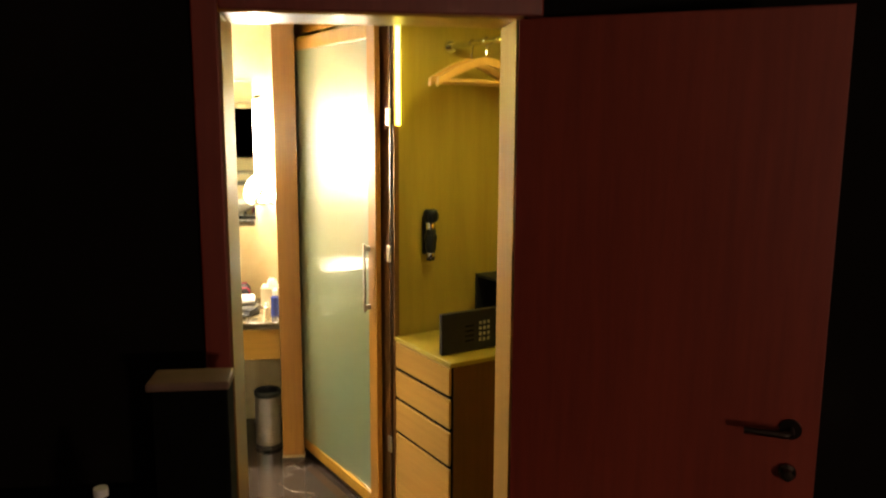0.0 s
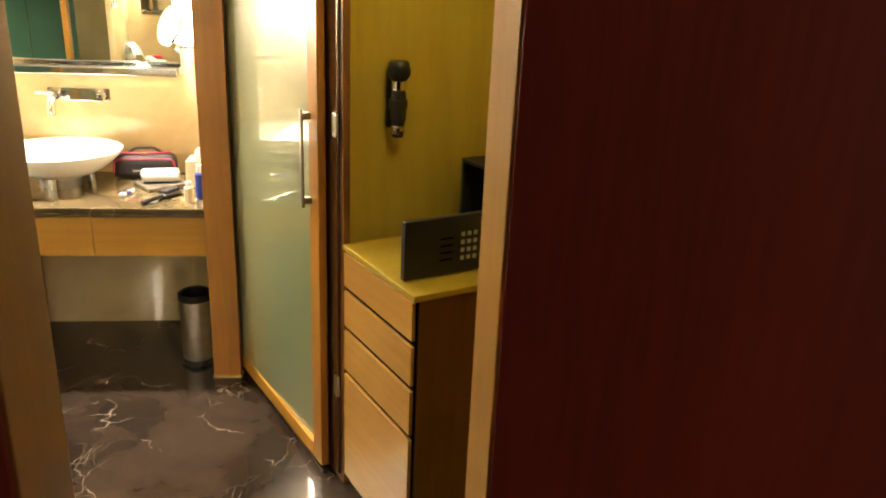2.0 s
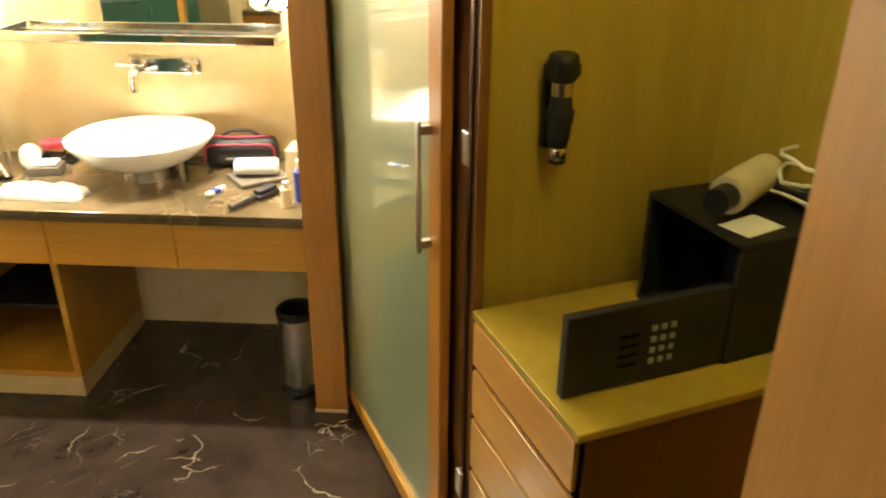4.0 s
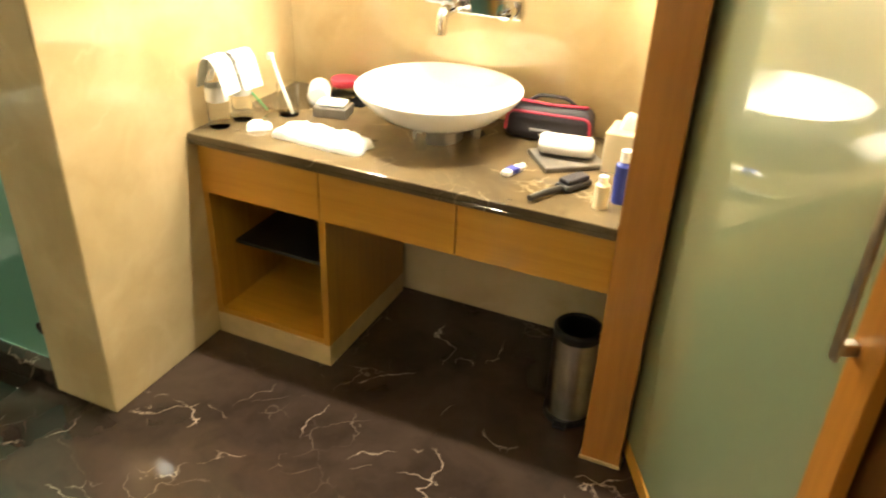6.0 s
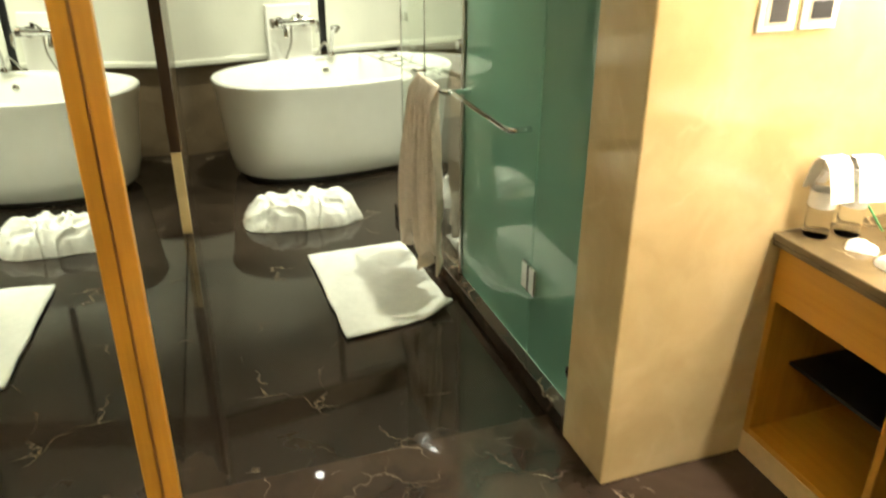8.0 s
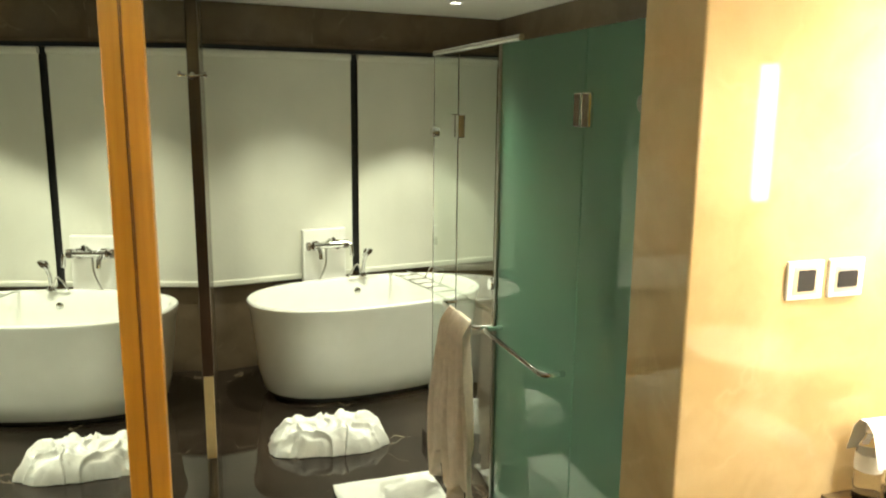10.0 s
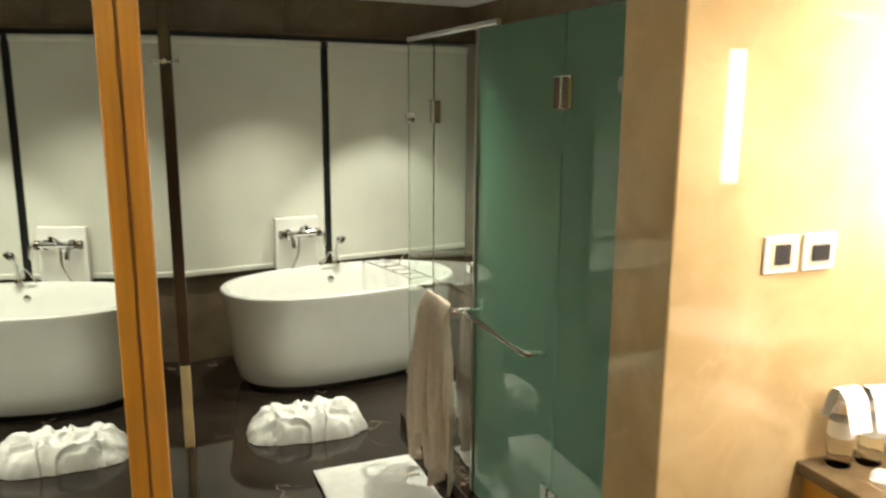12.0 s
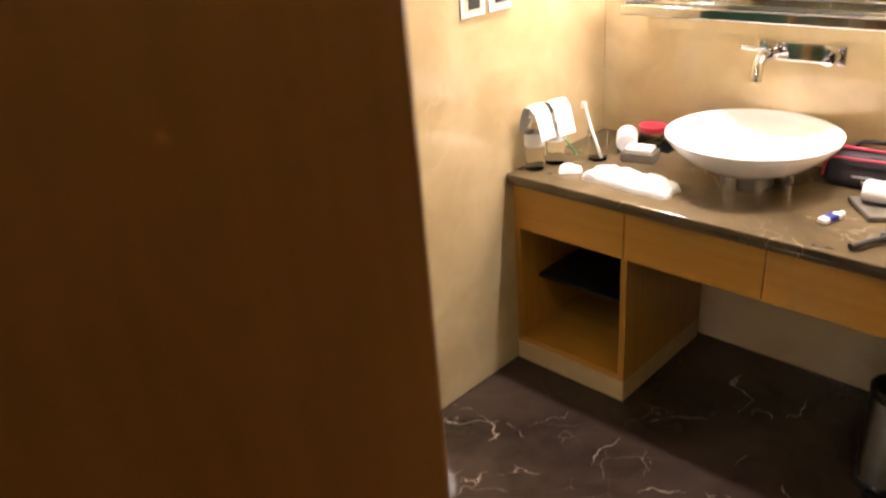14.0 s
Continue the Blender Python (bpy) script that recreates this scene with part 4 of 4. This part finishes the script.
def toothpaste():
    t = thing("toothpaste_tube", "small white and blue toothpaste tube", "tube", pose(-0.64, 3.945, Z, 0, 0, 72))
    bm = box(-0.04, -0.013, 0.001, 0.03, 0.013, 0.016, 0.004)
    part("tube", bm, M_PAPER, t)
    part("stripe", box(-0.02, -0.0135, 0.004, 0.012, 0.0135, 0.0165), M_BLUE, t, "blue stripe")
    part("cap", pipe([(0.03, 0, 0.009), (0.045, 0, 0.009)], 0.008, 12), M_PAPER, t)


toothpaste()

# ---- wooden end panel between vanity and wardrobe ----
# The panel's shaded front is put into its darker, redder veneer.
post = tagged(part("trim_post", box(-0.305, 3.755, 0.0, -0.195, 3.800, CEIL, 0.003), M_HONEY_DARK), "tall honey wood end panel beside the vanity, darkened for shade", "panel", kind="structure")
tagged(part("trim_foot", box(-0.309, 3.751, 0.0, -0.191, 3.80, 0.012, 0.002), M_PLINTH), "cream stone foot of the wooden end panel", "baseboard", kind="structure")

# ---- wardrobe: local x runs inward, local y runs along the front ----
WA = math.degrees(math.atan2(0.414, 0.910))
WM = pose(0.430, 2.606, 0, 0, 0, WA)
HW = 2.17


def wardrobe():
    w = thing("wardrobe", "built-in honey wood wardrobe, its lit hanging bay open", "wardrobe", WM)
    part("divider", box(0.02, 0.475, 0.0, 0.60, 0.50, HW), M_OLIVE, w, "olive-lit veneer side panel")
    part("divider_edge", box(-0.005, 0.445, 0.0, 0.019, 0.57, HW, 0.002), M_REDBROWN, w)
    part("chrome_strip", box(-0.012, 0.462, 0.03, -0.0055, 0.476, HW, 0.001), M_BRONZE, w, "chrome edge strip")
    for cz in (0.33, 1.18, 1.75):
        part("catch", box(-0.022, 0.455, cz, -0.0125, 0.485, cz + 0.07, 0.003), M_STEEL, w)
    part("back", box(0.60, -0.60, 0.0, 0.62, 1.52, HW), M_OLIVE, w)
    part("end_panel", box(0.0, 1.50, 0.0, 0.60, 1.52, HW), M_HONEY, w)
    part("filler", box(-0.03, 1.488, 0.0, -0.002, 1.60, CEIL, 0.002), M_HONEY, w)
    part("end_panel", box(0.0, -0.60, 0.0, 0.60, -0.575, HW), M_HONEY, w)
    part("top_panel", box(0.0, -0.60, HW, 0.62, 1.52, HW + 0.03), M_OLIVE, w)
    part("fascia", box(-0.02, -0.60, HW + 0.031, 0.01, 1.52, CEIL), M_HONEY, w)
    part("floor_panel", box(0.02, -0.575, 0.0, 0.60, 1.50, 0.02), M_OLIVE, w)
    d = part("sliding_door", box(-0.048, 0.53, 0.03, -0.022, 0.600, HW, 0.003), M_HONEY_DARK, w, "amber wood sliding door with pale green glass")
    part("stile", box(-0.048, 1.41, 0.03, -0.022, 1.485, HW, 0.003), M_HONEY_DARK, d)
    d.matrix_basis = pose(-0.035, 0.53, 0, 0, 0, 1.8) @ pose(0.035, -0.53, 0)
    part("rail", box(-0.048, 0.6005, 0.03, -0.022, 1.4095, 0.085, 0.003), M_HONEY, d)
    part("rail", box(-0.048, 0.6005, HW - 0.06, -0.022, 1.4095, HW, 0.003), M_HONEY, d)
    pane = part("glass_panel", box(-0.003, -0.4045, 0.0855, 0.003, 0.4045, HW - 0.0605), M_PAINTGLASS, d, "pale green glossy glass")
    pane.matrix_basis = pose(-0.036, 1.005, 0, 0, 0, 1.3)
    h = part("door_handle", box(-0.080, 0.578, 0.945, -0.072, 0.596, 1.245, 0.002), M_STEEL, d, "brushed steel flat pull handle")
    for hz in (0.955, 1.215):
        part("mount", box(-0.0715, 0.578, hz, -0.0485, 0.596, hz + 0.02, 0.002), M_STEEL, h)
    part("track", box(-0.045, 0.53, 0.0, -0.025, 1.5, 0.012, 0.002), M_DARKWOOD, w, "black floor track")
    part("hanging_rail", pipe([(0.28, -0.575, 2.08), (0.28, 0.475, 2.08)], 0.0125, 16), M_CHROME, w, "chrome hanging rail", True)
    part("rail_socket", pipe([(0.28, 0.46, 2.08), (0.28, 0.475, 2.08)], 0.026, 16), M_CHROME, w, smooth=True)


wardrobe()


def drawer_unit():
    d = thing("drawer_unit", "honey wood chest of four drawers inside the wardrobe", "drawers", WM)
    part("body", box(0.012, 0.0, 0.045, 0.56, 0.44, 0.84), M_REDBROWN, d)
    part("top", box(-0.006, -0.004, 0.841, 0.56, 0.443, 0.859, 0.002), M_OLIVE, d)
    part("plinth", box(0.03, 0.01, 0.021, 0.56, 0.435, 0.044), M_WHITE, d, "white plinth")
    for a, b in ((0.728, 0.836), (0.595, 0.710), (0.443, 0.577), (0.050, 0.425)):
        part("drawer_front", box(-0.006, 0.006, a, 0.0115, 0.436, b, 0.0015), M_DRAWER, d)
    part("shadow_gap", box(0.004, 0.004, 0.05, 0.0118, 0.438, 0.838), M_DARK, d)


drawer_unit()


def safe():
    s = thing("safe", "black steel hotel safe with its door swung open", "safe", WM)
    z0 = 0.8595
    x0, x1, y0, y1, z1 = 0.36, 0.597, 0.085, 0.375, z0 + 0.25
    for n, b in (("floor_plate", (x0, y0, z0, x1, y1, z0 + 0.012)), ("roof_plate", (x0, y0, z1 - 0.012, x1, y1, z1)), ("side_plate", (x0, y0, z0 + 0.013, x1, y0 + 0.012, z1 - 0.013)), ("side_plate", (x0, y1 - 0.012, z0 + 0.013, x1, y1, z1 - 0.013)), ("back_plate", (x1 - 0.012, y0 + 0.013, z0 + 0.013, x1, y1 - 0.013, z1 - 0.013))):
        part(n, box(*b, 0.002), M_SAFE, s)
    d = part("safe_door", box(0.012, 0.088, z0 + 0.004, 0.358, 0.110, z0 + 0.168, 0.003), M_SAFE, s, "black safe door with a keypad")
    for i in range(3):
        for j in range(4):
            part("key", box(0.185 + i * 0.020, 0.0855, z0 + 0.040 + j * 0.023, 0.197 + i * 0.020, 0.0878, z0 + 0.052 + j * 0.023, 0.001), M_GREYKEY, d)
    for j in range(4):
        part("print_bar", box(0.12, 0.0868, z0 + 0.045 + j * 0.02, 0.16, 0.0878, z0 + 0.051 + j * 0.02), M_DARK, d)
    for j in (0.05, 0.14):
        part("bolt", pipe([(0.05, 0.108, z0 + j), (0.05, 0.135, z0 + j)], 0.008, 12), M_STEEL, d, smooth=True)
    part("latch_plate", box(0.08, 0.1102, z0 + 0.07, 0.18, 0.118, z0 + 0.11, 0.003), M_STEEL, d)


safe()


def hair_dryer():
    h = thing("hair_dryer", "cream hair dryer with coiled cable on the safe", "hair dryer", WM @ pose(0.49, 0.24, 1.1105, 0, 0, 25))
    part("body", pipe([(-0.09, 0, 0.045), (-0.03, 0, 0.05), (0.05, 0, 0.05), (0.085, 0, 0.05)], 0.038, 20), M_CREAM, h, smooth=True)
    part("nozzle", pipe([(-0.14, 0, 0.045), (-0.091, 0, 0.045)], 0.026, 18), M_BLACK, h, "black nozzle", True)
    part("handle", pipe([(0.05, -0.02, 0.04), (0.07, -0.13, 0.022)], 0.019, 16), M_BLACK, h, smooth=True)
    pts = [(0.07 + 0.05 * math.cos(a * 0.7) + 0.02 * math.sin(a * 1.7), -0.08 - 0.05 * math.sin(a * 0.7), 0.008 + 0.004 * a) for a in range(0, 28)]
    part("cable", pipe(pts, 0.004, 8), M_PAPER, h, "white cable", True)
    c = tagged(part("paper_note", box(-0.05, -0.035, 0, 0.05, 0.035, 0.0015), M_PAPER), "white card lying on the safe", "card")
    c.matrix_basis = WM @ pose(0.43, 0.15, 1.1105, 0, 0, 10)


hair_dryer()


def torch():
    t = thing("torch", "black torch in a wall holder on the wardrobe side", "torch", WM @ pose(0.165, 0.474, 1.275))
    up = pose(0, -0.044, 0)
    part("holder", box(-0.021, -0.018, -0.075, 0.021, 0.0, 0.095, 0.005), M_BLACK, t)
    part("clip", lathe([(0.0245, -0.012), (0.0275, -0.012), (0.0275, 0.012), (0.0245, 0.012)], 24), M_BLACK, t, smooth=True).matrix_basis = up
    part("barrel", lathe([(0, -0.098), (0.017, -0.098), (0.019, -0.092), (0.019, -0.06), (0.0235, -0.045), (0.0245, -0.01), (0.0225, 0.028), (0.019, 0.04), (0.019, 0.07), (0, 0.07)], 28), M_BLACK, t, smooth=True).matrix_basis = up
    head = part("head", lathe([(0, 0.068), (0.024, 0.068), (0.031, 0.078), (0.032, 0.104), (0.029, 0.118), (0.024, 0.122), (0, 0.118)], 28), M_BLACK, t, "black torch head", True)
    head.matrix_basis = up
    for k in range(10):
        g = radians(36 * k)
        part("grip_rib", box(0.0315 * math.cos(g) - 0.002, 0.0315 * math.sin(g) - 0.002, 0.08, 0.0315 * math.cos(g) + 0.002, 0.0315 * math.sin(g) + 0.002, 0.103), M_BLACK, head)
    part("ring", lathe([(0.0192, -0.088), (0.0205, -0.086), (0.0205, -0.066), (0.0192, -0.064)], 24), M_CHROME, t, "polished steel band", True).matrix_basis = up
    part("ring", lathe([(0.0192, 0.038), (0.0212, 0.040), (0.0212, 0.066), (0.0192, 0.068)], 24), M_CHROME, t, "polished steel band", True).matrix_basis = up


torch()


def hanger(y, turn):
    h = thing("clothes_hanger", "pale wooden clothes hanger on the chrome rail", "hanger", WM @ pose(0.28, y, 2.08, 0, 0, turn), group="hangers in the wardrobe")
    bm = bmesh.new()
    rows = []
    for i in range(17):
        a = i / 8 - 1
        x, z = a * 0.215, -0.075 - 0.085 * abs(a) ** 1.4
        rows.append([bm.verts.new((x, dy, z + dz)) for dy, dz in ((-0.008, -0.016), (0.008, -0.016), (0.008, 0.016), (-0.008, 0.016))])
    for a, b in zip(rows, rows[1:]):
        for k in range(4):
            bm.faces.new((a[k], a[(k + 1) % 4], b[(k + 1) % 4], b[k]))
    bm.faces.new(rows[0][::-1])
    bm.faces.new(rows[-1])
    part("shoulder_piece", bm, M_PALE, h)
    part("trouser_bar", pipe([(-0.205, 0, -0.158), (0.205, 0, -0.158)], 0.009, 12), M_PALE, h, smooth=True)
    hook = [(0.014 * math.cos(a), 0, 0.002 + 0.016 * math.sin(a)) for a in [radians(200 - 24 * k) for k in range(12)]]
    part("hook", pipe(hook + [(0.0, 0, -0.04), (0, 0, -0.075)], 0.0025, 8), M_CHROME, h, smooth=True)


hanger(0.30, 6)
hanger(0.20, -4)

# wardrobe lamp under the top panel
wl = thing("wardrobe_light", "slim lit strip lamp under the wardrobe top", "strip light", WM)
M_STRIP = glow("lit_strip", (1.0, 0.94, 0.36), 68.0)
part("diffuser", box(0.06, -0.5, HW - 0.016, 0.085, 0.02, HW - 0.002, 0.003), M_STRIP, wl)
part("diffuser", box(0.0, 0.425, 1.75, 0.018, 0.443, HW - 0.02, 0.003), glow("lit_edge", (1.0, 0.85, 0.1), 5.0), wl)

# ---- bedroom furniture ----
cab = thing("bar_cabinet", "slim stand with a tan top, its body blackened for the unlit bedroom", "cabinet")
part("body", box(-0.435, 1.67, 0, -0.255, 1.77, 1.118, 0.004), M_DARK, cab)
part("top", box(-0.445, 1.655, 1.119, -0.248, 1.775, 1.140, 0.006), M_TAN, cab, "tan wooden top")
desk = thing("sideboard", "low sideboard against the bedroom wall, blackened for the unlit bedroom", "sideboard")
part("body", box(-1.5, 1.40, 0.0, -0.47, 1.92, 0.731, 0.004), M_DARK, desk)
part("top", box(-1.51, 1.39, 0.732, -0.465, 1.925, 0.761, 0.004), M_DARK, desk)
water_bottle(-0.510, 1.50, 0.761)


# Added lamp, never in view, so the dark red door catches some light.
def bedroom_fill_lamp():
    f = thing("fill_lamp", "added lamp out of view that lights the open bedroom door", "lamp", pose(1.6, -2.6, 0))
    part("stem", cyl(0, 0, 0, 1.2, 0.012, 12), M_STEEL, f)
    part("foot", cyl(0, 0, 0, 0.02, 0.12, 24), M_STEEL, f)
    part("shade", lathe([(0.11, 1.42), (0.16, 1.18)], 24), glow("fill_lamp_glow", (1.0, 0.70, 0.50), 60.0), f)


bedroom_fill_lamp()
